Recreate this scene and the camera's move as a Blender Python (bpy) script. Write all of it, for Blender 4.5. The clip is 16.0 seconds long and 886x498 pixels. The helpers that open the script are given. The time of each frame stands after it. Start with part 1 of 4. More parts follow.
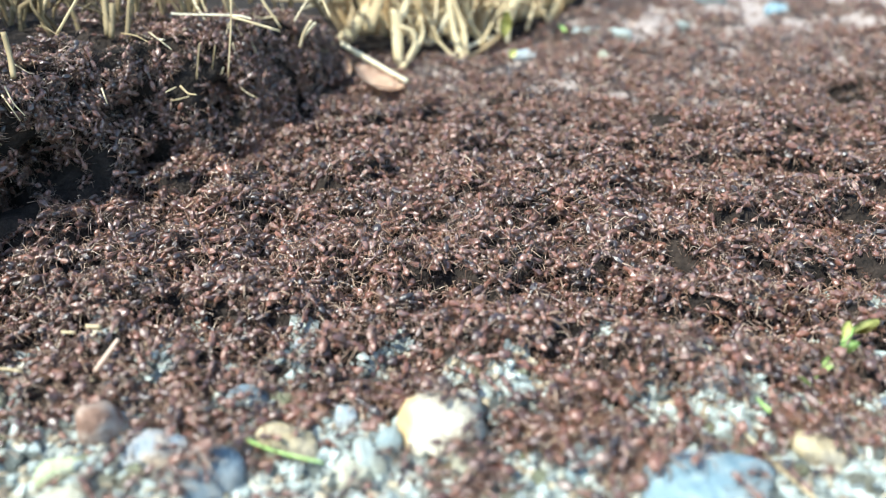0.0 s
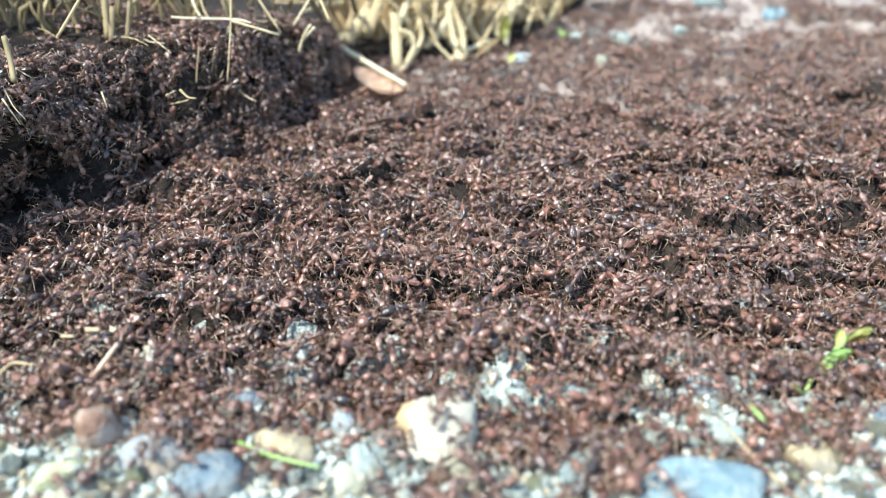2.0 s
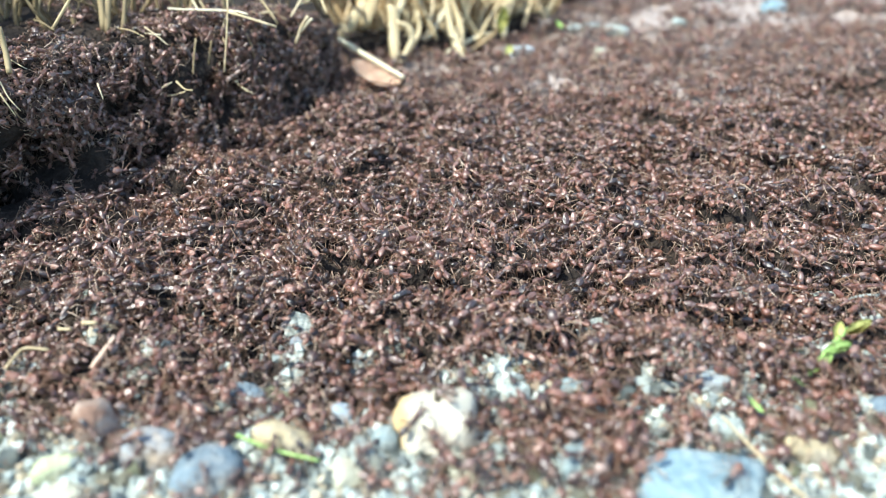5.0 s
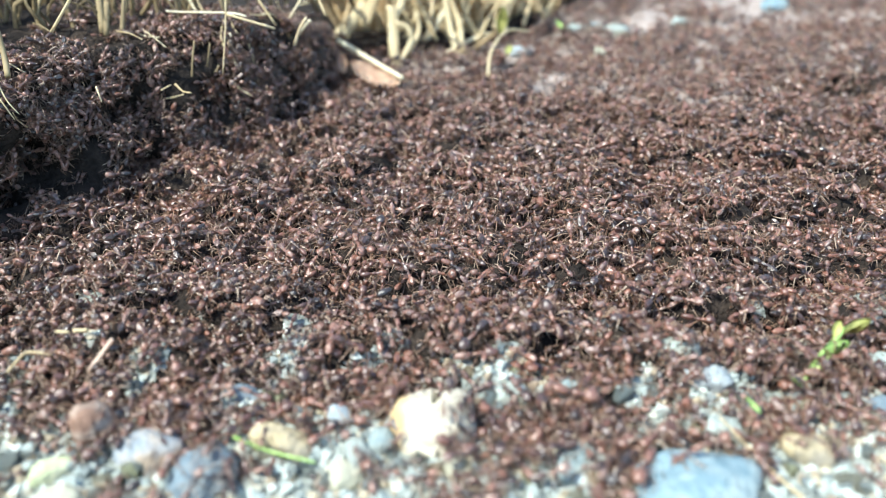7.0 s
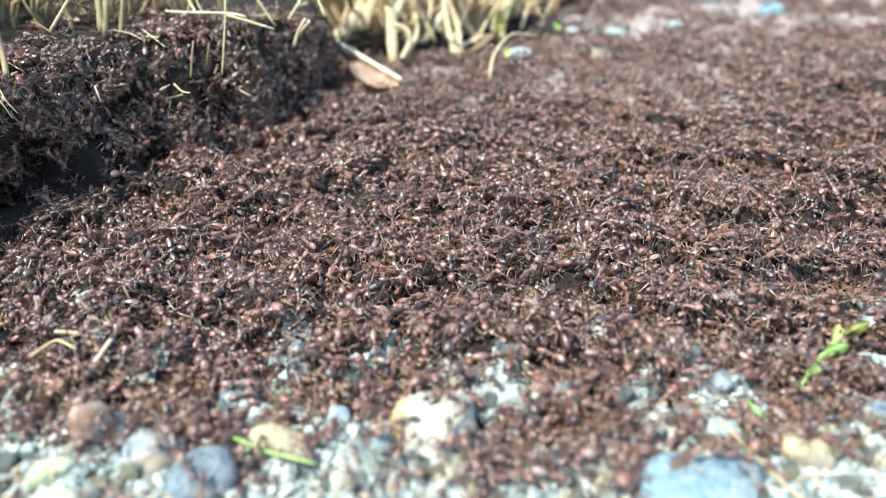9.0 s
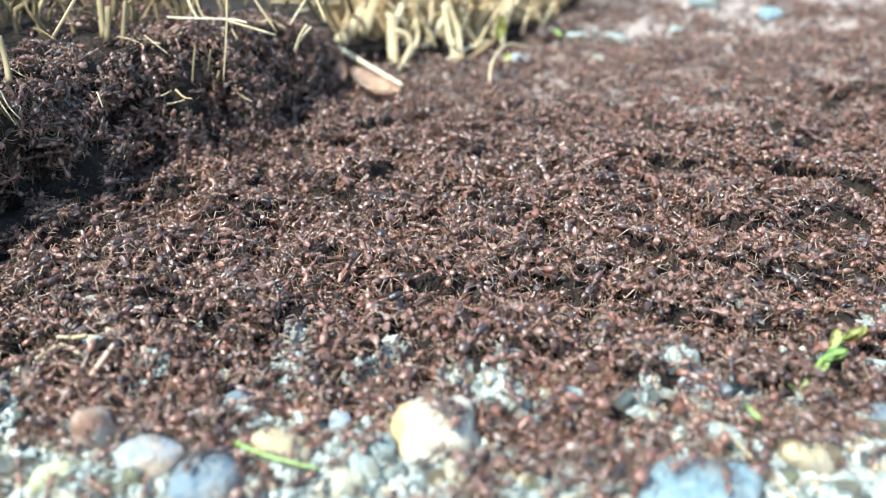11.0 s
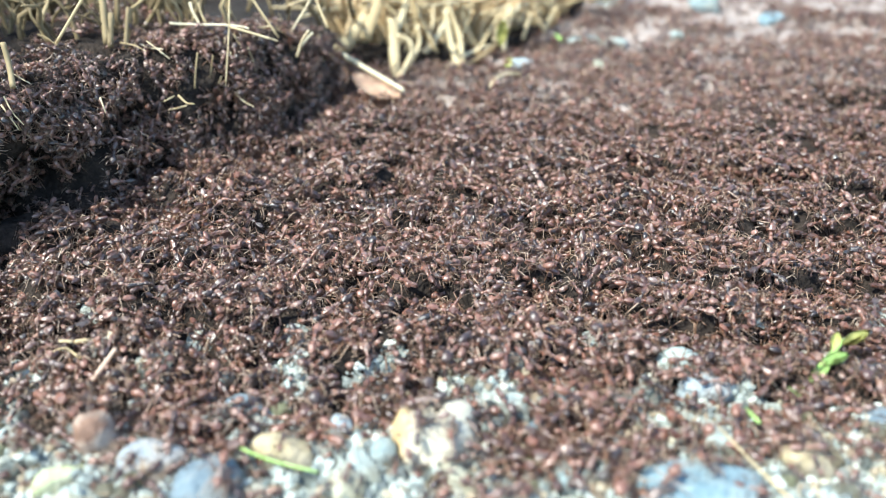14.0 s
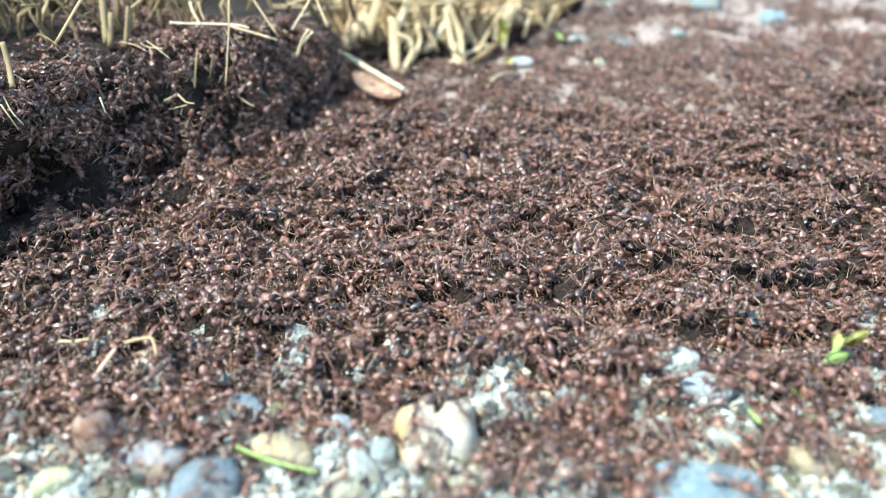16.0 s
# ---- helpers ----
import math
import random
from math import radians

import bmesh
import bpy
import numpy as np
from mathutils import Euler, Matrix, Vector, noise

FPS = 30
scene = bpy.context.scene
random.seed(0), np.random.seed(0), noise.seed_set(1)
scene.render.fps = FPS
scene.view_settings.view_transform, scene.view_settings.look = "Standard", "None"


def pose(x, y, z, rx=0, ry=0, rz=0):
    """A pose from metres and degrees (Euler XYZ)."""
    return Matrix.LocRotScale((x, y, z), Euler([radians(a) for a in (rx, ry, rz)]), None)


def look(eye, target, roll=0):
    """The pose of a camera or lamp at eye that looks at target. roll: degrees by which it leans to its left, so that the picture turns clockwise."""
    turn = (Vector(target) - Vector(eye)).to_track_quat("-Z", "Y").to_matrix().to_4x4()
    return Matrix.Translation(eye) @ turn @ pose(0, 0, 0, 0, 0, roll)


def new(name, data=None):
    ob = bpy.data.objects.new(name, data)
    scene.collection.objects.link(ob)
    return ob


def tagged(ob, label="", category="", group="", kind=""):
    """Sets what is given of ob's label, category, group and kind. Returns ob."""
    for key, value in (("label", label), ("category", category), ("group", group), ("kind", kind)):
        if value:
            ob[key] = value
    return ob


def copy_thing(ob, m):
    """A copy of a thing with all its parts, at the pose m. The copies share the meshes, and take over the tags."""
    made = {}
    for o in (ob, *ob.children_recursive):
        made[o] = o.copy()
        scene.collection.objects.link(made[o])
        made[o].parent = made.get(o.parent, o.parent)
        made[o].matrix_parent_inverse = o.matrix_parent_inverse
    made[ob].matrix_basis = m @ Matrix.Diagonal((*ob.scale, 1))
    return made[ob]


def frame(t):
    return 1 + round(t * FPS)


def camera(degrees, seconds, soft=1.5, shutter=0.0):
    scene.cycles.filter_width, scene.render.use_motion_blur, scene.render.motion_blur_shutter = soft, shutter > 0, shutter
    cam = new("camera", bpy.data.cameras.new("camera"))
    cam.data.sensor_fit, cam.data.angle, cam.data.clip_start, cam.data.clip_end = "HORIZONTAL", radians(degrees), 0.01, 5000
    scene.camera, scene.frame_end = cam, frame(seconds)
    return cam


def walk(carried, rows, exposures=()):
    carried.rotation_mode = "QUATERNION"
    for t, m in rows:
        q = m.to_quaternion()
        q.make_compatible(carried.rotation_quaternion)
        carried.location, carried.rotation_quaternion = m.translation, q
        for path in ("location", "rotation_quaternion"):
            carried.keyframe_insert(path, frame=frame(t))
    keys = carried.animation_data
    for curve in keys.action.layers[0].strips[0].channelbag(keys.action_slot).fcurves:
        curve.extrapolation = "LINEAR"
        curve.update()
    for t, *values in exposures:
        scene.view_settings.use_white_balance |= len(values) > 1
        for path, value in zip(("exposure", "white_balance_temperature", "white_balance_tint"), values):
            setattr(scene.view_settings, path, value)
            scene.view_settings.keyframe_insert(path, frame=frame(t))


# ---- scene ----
cam = camera(59.1, 16.0, soft=0.9)
cam.data.dof.use_dof = True
cam.data.dof.focus_distance = 0.285
cam.data.dof.aperture_fstop = 5.9
PATH = [
    (0, (0.00031, -0.00288, 0.15665), (-0.00222, 0.24932, -0.00579), -0.51),
    (0.5, (0.00194, -0.00306, 0.15917), (-0.00118, 0.24837, -0.00445), -0.47),
    (1, (0.00062, -0.00365, 0.15738), (-0.00183, 0.24945, -0.00365), -0.39),
    (1.5, (0.00024, -0.00378, 0.15980), (-0.00145, 0.24850, -0.00252), -0.16),
    (2, (0.00063, -0.00315, 0.15963), (-0.00124, 0.24876, -0.00328), -0.14),
    (2.5, (0.00089, -0.00406, 0.15905), (-0.00127, 0.24864, -0.00262), -0.41),
    (3, (0.00162, -0.00405, 0.15958), (-0.00097, 0.24872, -0.00198), -0.51),
    (3.5, (0.00097, -0.00373, 0.15992), (-0.00045, 0.24795, -0.00335), -0.14),
    (4, (0.00005, -0.00263, 0.15875), (-0.00065, 0.24826, -0.00574), 0.04),
    (6.5, (0.00153, -0.00258, 0.15877), (-0.00034, 0.24795, -0.00624), -0.37),
    (7, (0.00244, -0.00241, 0.15899), (-0.00000, 0.24821, -0.00588), -0.52),
    (7.5, (0.00194, -0.00249, 0.15838), (0.00013, 0.24864, -0.00573), -0.43),
    (8, (0.00216, -0.00293, 0.15928), (0.00029, 0.24815, -0.00491), -0.45),
    (8.5, (0.00137, -0.00281, 0.15916), (0.00027, 0.24847, -0.00471), -0.22),
    (9, (0.00045, -0.00240, 0.15868), (0.00028, 0.24869, -0.00549), 0.03),
    (11.5, (0.00039, -0.00327, 0.15981), (0.00001, 0.24901, -0.00253), -0.01),
    (12, (-0.00019, -0.00348, 0.15980), (-0.00044, 0.24908, -0.00211), 0.07),
    (12.5, (0.00021, -0.00385, 0.16045), (-0.00019, 0.24848, -0.00182), 0.05),
    (13, (0.00106, -0.00338, 0.15997), (-0.00046, 0.24888, -0.00241), -0.21),
    (13.5, (0.00106, -0.00379, 0.15999), (-0.00036, 0.24902, -0.00152), -0.13),
    (14, (0.00111, -0.00394, 0.16012), (-0.00034, 0.24894, -0.00129), -0.20),
    (14.5, (0.00107, -0.00338, 0.15918), (-0.00047, 0.24915, -0.00276), -0.23),
    (15, (0.00024, -0.00325, 0.16102), (-0.00028, 0.24826, -0.00250), 0.05),
    (15.5, (0.00132, -0.00392, 0.16299), (0.00024, 0.24755, -0.00059), 0.17),
    (16, (0.00155, -0.00333, 0.16012), (-0.00046, 0.24924, -0.00175), -0.33),
]
walk(cam, [(t, look(eye, target, roll)) for t, eye, target, roll in PATH], exposures=((0, 1.22, 6240, -1), (2, 1.28, 6240, -1), (4, 1.28, 6240, -1), (6.5, 1.21, 6240, -1), (7.2, 1.22, 6240, -1), (8, 1.28, 6240, -1), (16, 1.31, 6240, -1)))

# ---- daylight ----
SUN_EL, SUN_AZ = radians(57), radians(-116)      # azimuth from +y, clockwise
world = bpy.data.worlds.new("sky")
scene.world = world
world.use_nodes = True
sky = world.node_tree.nodes.new("ShaderNodeTexSky")
sky.sky_type, sky.sun_disc = "NISHITA", False
sky.sun_elevation, sky.sun_rotation = SUN_EL, SUN_AZ
back = world.node_tree.nodes["Background"]
back.inputs["Strength"].default_value = 0.15
world.node_tree.links.new(sky.outputs[0], back.inputs["Color"])
sun = new("sun", bpy.data.lights.new("sun", "SUN"))
sun.data.energy, sun.data.angle, sun.data.color = 3.5, radians(0.6), (1.0, 0.95, 0.87)
sun.matrix_world = look((-math.cos(SUN_EL) * math.sin(-SUN_AZ), math.cos(SUN_EL) * math.cos(SUN_AZ), math.sin(SUN_EL)), (0, 0, 0))


# ---- materials ----
def material(name, ramp, scale, rough=0.7, bump=0.3, bump_scale=None, spec=0.4, source="noise", island=0.0, sub=0.0, dist=0.001, stain_or_lit=None, thin=0.0, deep=0.002):
    """Procedural surface: a colour ramp over noise, mixed with a random value a piece, a second coarse layer of patches
    and fine relief.
    """
    m = bpy.data.materials.new(name)
    m.use_nodes = True
    nt = m.node_tree
    n, ln = nt.nodes, nt.links
    bsdf = n["Principled BSDF"]
    co = n.new("ShaderNodeTexCoord")
    tex = n.new("ShaderNodeTexNoise")
    tex.inputs["Scale"].default_value = scale
    tex.inputs["Detail"].default_value = 6
    ln.new(co.outputs["Object"], tex.inputs["Vector"])
    cr = n.new("ShaderNodeValToRGB")
    for i, (p, c) in enumerate(ramp):
        e = cr.color_ramp.elements[i] if i < 2 else cr.color_ramp.elements.new(p)
        e.position, e.color = p, (*c, 1)
    fac = tex.outputs["Fac"]
    if island:
        rnd = n.new("ShaderNodeNewGeometry").outputs["Random Per Island"] if source == "noise" else n.new("ShaderNodeObjectInfo").outputs["Random"]
        mix = n.new("ShaderNodeMix")
        mix.inputs[0].default_value = island
        ln.new(fac, mix.inputs[2])
        ln.new(rnd, mix.inputs[3])
        fac = mix.outputs[0]
    ln.new(fac, cr.inputs["Fac"])
    col = cr.outputs["Color"]
    if stain_or_lit:
        t2 = n.new("ShaderNodeTexNoise")
        t2.inputs["Scale"].default_value = stain_or_lit[0]
        t2.inputs["Detail"].default_value = 3
        ln.new(co.outputs["Object"], t2.inputs["Vector"])
        r2 = n.new("ShaderNodeValToRGB")
        r2.color_ramp.elements[0].position, r2.color_ramp.elements[1].position = 0.45, 0.65
        ln.new(t2.outputs["Fac"], r2.inputs["Fac"])
        top = stain_or_lit[2] if len(stain_or_lit) > 2 else 1.0
        r2.color_ramp.elements[1].color = (top, top, top, 1)
        mx = n.new("ShaderNodeMix")
        mx.data_type = "RGBA"
        mx.inputs[7].default_value = (*stain_or_lit[1], 1)
        ln.new(r2.outputs["Color"], mx.inputs[0])
        ln.new(col, mx.inputs[6])
        col = mx.outputs[2]
    ln.new(col, bsdf.inputs["Base Color"])
    bsdf.inputs["Roughness"].default_value = rough
    bsdf.inputs["Specular IOR Level"].default_value = spec
    if sub:
        bsdf.inputs["Subsurface Weight"].default_value = sub
        bsdf.inputs["Subsurface Radius"].default_value = (1.0, 0.85, 0.6)
        bsdf.inputs["Subsurface Scale"].default_value = deep
    if thin:
        leafy = n.new("ShaderNodeBsdfTranslucent")
        ln.new(col, leafy.inputs["Color"])
        blend = n.new("ShaderNodeMixShader")
        blend.inputs[0].default_value = thin
        ln.new(bsdf.outputs[0], blend.inputs[1])
        ln.new(leafy.outputs[0], blend.inputs[2])
        ln.new(blend.outputs[0], n["Material Output"].inputs["Surface"])
    if bump:
        bt = n.new("ShaderNodeTexNoise")
        bt.inputs["Scale"].default_value = bump_scale or scale * 3
        bt.inputs["Detail"].default_value = 5
        ln.new(co.outputs["Object"], bt.inputs["Vector"])
        bp = n.new("ShaderNodeBump")
        bp.inputs["Strength"].default_value = bump
        bp.inputs["Distance"].default_value = dist
        ln.new(bt.outputs["Fac"], bp.inputs["Height"])
        ln.new(bp.outputs["Normal"], bsdf.inputs["Normal"])
    return m


ANT_RAMP = [(0.2, (0.014, 0.009, 0.009)), (0.36, (0.042, 0.022, 0.020)), (0.52, (0.110, 0.048, 0.036)), (0.66, (0.22, 0.090, 0.054)), (0.78, (0.21, 0.145, 0.128)), (0.88, (0.32, 0.26, 0.22))]
LEG_RAMP = [(0.25, (0.050, 0.027, 0.021)), (0.55, (0.14, 0.072, 0.046)), (0.8, (0.40, 0.30, 0.225))]
# Reddish crowd patches: body tone, with sunlit clumps painted in by noise.
M_ANT = material("ant_cuticle", ANT_RAMP, 900, rough=0.40, bump=0.8, bump_scale=1500, spec=1.0, island=0.55, dist=0.0003, stain_or_lit=(85, (0.22, 0.088, 0.058), 0.45))
M_LEG = material("ant_leg", LEG_RAMP, 260, rough=0.35, bump=0, spec=0.7, island=0.62, stain_or_lit=(85, (0.36, 0.19, 0.10), 0.4))
M_ANT_ONE = material("single_ant_cuticle", ANT_RAMP, 700, rough=0.40, bump=0.8, bump_scale=1500, spec=1.0, island=0.6, dist=0.0003, source="object")
M_LEG_ONE = material("single_ant_leg", LEG_RAMP, 700, rough=0.35, bump=0, spec=0.7, island=0.7, source="object")
for m in (M_ANT, M_ANT_ONE):
    m.node_tree.nodes["Principled BSDF"].inputs["Coat Weight"].default_value = 0.3
    m.node_tree.nodes["Principled BSDF"].inputs["Coat Roughness"].default_value = 0.36
M_SAND = material("pale_sand", [(0.3, (0.20, 0.215, 0.20)), (0.5, (0.355, 0.385, 0.36)), (0.72, (0.55, 0.59, 0.555))], 260, rough=0.9, bump=0.8, bump_scale=900, spec=0.2, dist=0.002)
# Bank earth; on the ground its near-black stands in for shade between ants.
M_SOIL_SHADE = material("dark_soil_and_shade", [(0.3, (0.012, 0.010, 0.009)), (0.55, (0.032, 0.024, 0.020)), (0.8, (0.070, 0.053, 0.043))], 150, rough=0.95, bump=0.9, bump_scale=500, spec=0.2, dist=0.003)
# Pale earth; its paleness also stands in for haze over the far ground.
M_EARTH = material("pale_earth_and_haze", [(0.3, (0.23, 0.18, 0.16)), (0.5, (0.36, 0.30, 0.275)), (0.75, (0.48, 0.42, 0.39))], 420, rough=0.9, bump=0.8, bump_scale=500, spec=0.2, dist=0.003)
M_GRAIN = material("gravel_grain", [(0.15, (0.16, 0.18, 0.18)), (0.32, (0.34, 0.38, 0.36)), (0.5, (0.47, 0.52, 0.49)), (0.66, (0.57, 0.60, 0.555)), (0.78, (0.50, 0.43, 0.31)), (0.9, (0.28, 0.22, 0.16))], 300, rough=0.8, bump=0.4, spec=0.3, island=0.85)
M_STRAW = material("dry_straw", [(0.2, (0.58, 0.45, 0.26)), (0.5, (0.80, 0.69, 0.47)), (0.85, (0.90, 0.84, 0.66))], 120, rough=0.55, bump=0.3, bump_scale=900, spec=0.4, source="object", island=0.6, thin=0.22, dist=0.0003)
M_PALESTRAW = material("bleached_straw", [(0.3, (0.56, 0.435, 0.25)), (0.7, (0.76, 0.64, 0.41))], 150, rough=0.5, bump=0.3, bump_scale=900, spec=0.4, source="object", island=0.4, thin=0.22, dist=0.0003)
M_TANSTRAW = material("tan_straw", [(0.25, (0.46, 0.32, 0.17)), (0.5, (0.66, 0.51, 0.31)), (0.8, (0.80, 0.67, 0.45))], 140, rough=0.65, bump=0.4, bump_scale=900, spec=0.3, source="object", island=0.6, thin=0.22, dist=0.0003)
M_OLDSTRAW = material("weathered_straw", [(0.2, (0.13, 0.095, 0.05)), (0.5, (0.25, 0.19, 0.105)), (0.85, (0.42, 0.33, 0.19))], 120, rough=0.7, bump=0.3, bump_scale=900, source="object", island=0.6, dist=0.0003)
M_GREEN = material("green_plant", [(0.3, (0.22, 0.37, 0.09)), (0.7, (0.42, 0.57, 0.20))], 300, rough=0.45, bump=0.2, sub=0.15, dist=0.0002)
M_YGREEN = material("yellowing_plant", [(0.3, (0.36, 0.38, 0.10)), (0.7, (0.56, 0.54, 0.20))], 300, rough=0.5, bump=0.2, sub=0.15, dist=0.0002)
M_LEAF = material("dry_leaf", [(0.3, (0.70, 0.48, 0.36)), (0.55, (0.86, 0.67, 0.53)), (0.85, (0.90, 0.78, 0.66))], 150, rough=0.6, bump=0.5, thin=0.4, dist=0.0006)
M_SHELL = material("cream_shell", [(0.3, (0.42, 0.36, 0.26)), (0.5, (0.55, 0.50, 0.40)), (0.75, (0.64, 0.60, 0.50))], 60, rough=0.45, bump=0.25, bump_scale=500, thin=0.06, dist=0.0004)


def tint_end(m, colour, lo, hi):
    """An uneven colour change towards the low end of a thing's own length."""
    n, ln = m.node_tree.nodes, m.node_tree.links
    bsdf = n["Principled BSDF"]
    old = bsdf.inputs["Base Color"].links[0].from_socket
    co = n.new("ShaderNodeTexCoord")
    wob = n.new("ShaderNodeTexNoise")
    wob.inputs["Scale"].default_value = 300
    ln.new(co.outputs["Object"], wob.inputs["Vector"])
    sep = n.new("ShaderNodeSeparateXYZ")
    ln.new(co.outputs["Object"], sep.inputs[0])
    add = n.new("ShaderNodeMath")
    add.operation = "MULTIPLY_ADD"
    add.inputs[1].default_value = 0.006
    ln.new(wob.outputs["Fac"], add.inputs[0])
    ln.new(sep.outputs["X"], add.inputs[2])
    mp = n.new("ShaderNodeMapRange")
    mp.inputs["From Min"].default_value, mp.inputs["From Max"].default_value = lo, hi
    mp.inputs["To Min"].default_value, mp.inputs["To Max"].default_value = 0.9, 0.0
    ln.new(add.outputs[0], mp.inputs["Value"])
    mx = n.new("ShaderNodeMix")
    mx.data_type = "RGBA"
    mx.inputs[7].default_value = (*colour, 1)
    ln.new(mp.outputs[0], mx.inputs[0])
    ln.new(old, mx.inputs[6])
    ln.new(mx.outputs[2], bsdf.inputs["Base Color"])


tint_end(M_SHELL, (0.60, 0.43, 0.22), -0.0075, -0.0045)


def stone_mat(name, a, b, stain_or_lit, rough=0.8):
    return material(name, [(0.3, a), (0.7, b)], 220, rough=rough, bump=1.0, bump_scale=500, spec=0.25, dist=0.0014, stain_or_lit=(110, stain_or_lit))


M_BLUE = stone_mat("blue_grey_stone", (0.13, 0.175, 0.215), (0.22, 0.275, 0.315), (0.24, 0.25, 0.25))
M_PALEBLUE = stone_mat("pale_blue_stone", (0.15, 0.23, 0.275), (0.25, 0.34, 0.385), (0.31, 0.37, 0.38))
M_GREY = stone_mat("grey_stone", (0.23, 0.26, 0.29), (0.35, 0.38, 0.41), (0.40, 0.31, 0.23))
M_GREYPALE = stone_mat("pale_grey_stone", (0.27, 0.32, 0.355), (0.41, 0.465, 0.495), (0.33, 0.33, 0.32))
M_WHITE = stone_mat("chalk_white_stone", (0.28, 0.32, 0.305), (0.455, 0.505, 0.475), (0.22, 0.22, 0.18), 0.8)
M_CREAM = stone_mat("cream_stone", (0.37, 0.355, 0.27), (0.51, 0.495, 0.40), (0.40, 0.38, 0.28))
M_MINT = stone_mat("pale_mint_stone", (0.34, 0.40, 0.37), (0.48, 0.54, 0.50), (0.36, 0.38, 0.34))
M_TAN = stone_mat("tan_stone", (0.38, 0.31, 0.19), (0.54, 0.45, 0.30), (0.28, 0.25, 0.20))
M_BROWN = stone_mat("red_brown_stone", (0.17, 0.095, 0.07), (0.30, 0.19, 0.14), (0.50, 0.42, 0.36))
M_OLIVE = stone_mat("yellow_green_stone", (0.40, 0.43, 0.25), (0.55, 0.58, 0.38), (0.50, 0.48, 0.34))
M_TEAL = stone_mat("teal_grey_stone", (0.18, 0.23, 0.24), (0.31, 0.37, 0.37), (0.33, 0.34, 0.30))


# ---- mesh helpers ----
def part(name, bm, mat, parent=None, label=""):
    """Link a bmesh as one mesh object, under parent where one is given."""
    me = bpy.data.meshes.new(name)
    bm.to_mesh(me)
    bm.free()
    for m in (mat if isinstance(mat, (list, tuple)) else [mat]):
        me.materials.append(m)
    for p in me.polygons:
        p.use_smooth = True
    ob = new(name, me)
    if parent is not None:
        ob.parent = parent
    if label:
        ob["label"] = label
    return ob


def grid_mesh(name, verts, faces, mats, index=None, smooth=True):
    me = bpy.data.meshes.new(name)
    me.from_pydata(verts, [], faces)
    for m in mats:
        me.materials.append(m)
    me.polygons.foreach_set("use_smooth", [smooth] * len(me.polygons))
    if index is not None:
        me.polygons.foreach_set("material_index", index)
    return me


def tube(bm, pts, radii, sides=6, flat=1.0):
    """Sweep a closed, tapering tube along pts; flat under 1 squeezes it into a blade."""
    pts = [Vector(p) for p in pts]
    rings = []
    for i, p in enumerate(pts):
        d = (pts[min(i + 1, len(pts) - 1)] - pts[max(i - 1, 0)]).normalized()
        side = d.cross(Vector((0.3, 1, 0.2))).normalized()
        up = side.cross(d).normalized()
        r = radii[i] if isinstance(radii, (list, tuple)) else radii
        rings.append([bm.verts.new(p + r * (math.cos(a) * side + flat * math.sin(a) * up)) for a in [2 * math.pi * k / sides for k in range(sides)]])
    for a, b in zip(rings, rings[1:]):
        for k in range(sides):
            bm.faces.new((a[k], a[(k + 1) % sides], b[(k + 1) % sides], b[k]))
    bm.faces.new(rings[0][::-1])
    bm.faces.new(rings[-1])


def smooth_line(pts, steps=5):
    """Catmull-Rom points through pts."""
    p = [Vector(q) for q in pts]
    p = [2 * p[0] - p[1]] + p + [2 * p[-1] - p[-2]]
    out = []
    for i in range(1, len(p) - 2):
        for k in range(steps):
            t = k / steps
            out.append(0.5 * ((2 * p[i]) + (p[i + 1] - p[i - 1]) * t + (2 * p[i - 1] - 5 * p[i] + 4 * p[i + 1] - p[i + 2]) * t * t + (3 * p[i] - p[i - 1] - 3 * p[i + 1] + p[i + 2]) * t ** 3))
    out.append(p[-2])
    return out


def step(a, b, x):
    t = min(1.0, max(0.0, (x - a) / (b - a)))
    return t * t * (3 - 2 * t)


# ---- the lie of the land ----
FRONT_X = (-0.20, -0.13, -0.09, -0.06, -0.03, 0.0, 0.03, 0.06, 0.09, 0.13, 0.20)
FRONT_Y = (0.162, 0.156, 0.146, 0.148, 0.150, 0.146, 0.139, 0.145, 0.151, 0.156, 0.160)


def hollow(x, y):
    """The crumbly hollow in the swarm, 0 to 1, its shade painted as dark ground."""
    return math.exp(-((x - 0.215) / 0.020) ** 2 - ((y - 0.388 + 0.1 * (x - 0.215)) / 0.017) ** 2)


def ground_z(x, y):
    """Height of the ground: low swells, finer lumps near the camera, and the crumbly humps that the swarm lies on."""
    near = 1.0 - step(0.7, 1.5, abs(x) + abs(y))
    if near == 0:
        return 0.0
    d = y - float(np.interp(x, FRONT_X, FRONT_Y))
    dent = 0.014 * hollow(x, y)
    hump = 0.0090 * step(-0.28, 0.34, noise.noise((x * 40, y * 46, 12.0))) + 0.0025 * noise.noise((x * 100, y * 110, 3.0))
    return near * (0.0030 * noise.noise((x * 18, y * 18, 0.3)) + 0.0018 * noise.noise((x * 80, y * 80, 4.1)) + (hump - 0.003) * step(0.0, 0.035, d) * (1 - 0.65 * step(0.34, 0.42, y)) * (1 - step(0.65, 0.8, y)) - dent)


CLUMPS = ((0.004, 0.128, 0.009), (0.034, 0.144, 0.012), (0.050, 0.140, 0.009), (0.043, 0.131, 0.009), (0.024, 0.149, 0.009), (0.092, 0.147, 0.006), (-0.072, 0.149, 0.006))      # knots of ants on the grit
BARE = ((0.019, 0.162, 0.011), (0.078, 0.156, 0.012), (-0.046, 0.176, 0.003))      # gaps in the swarm where grit shows


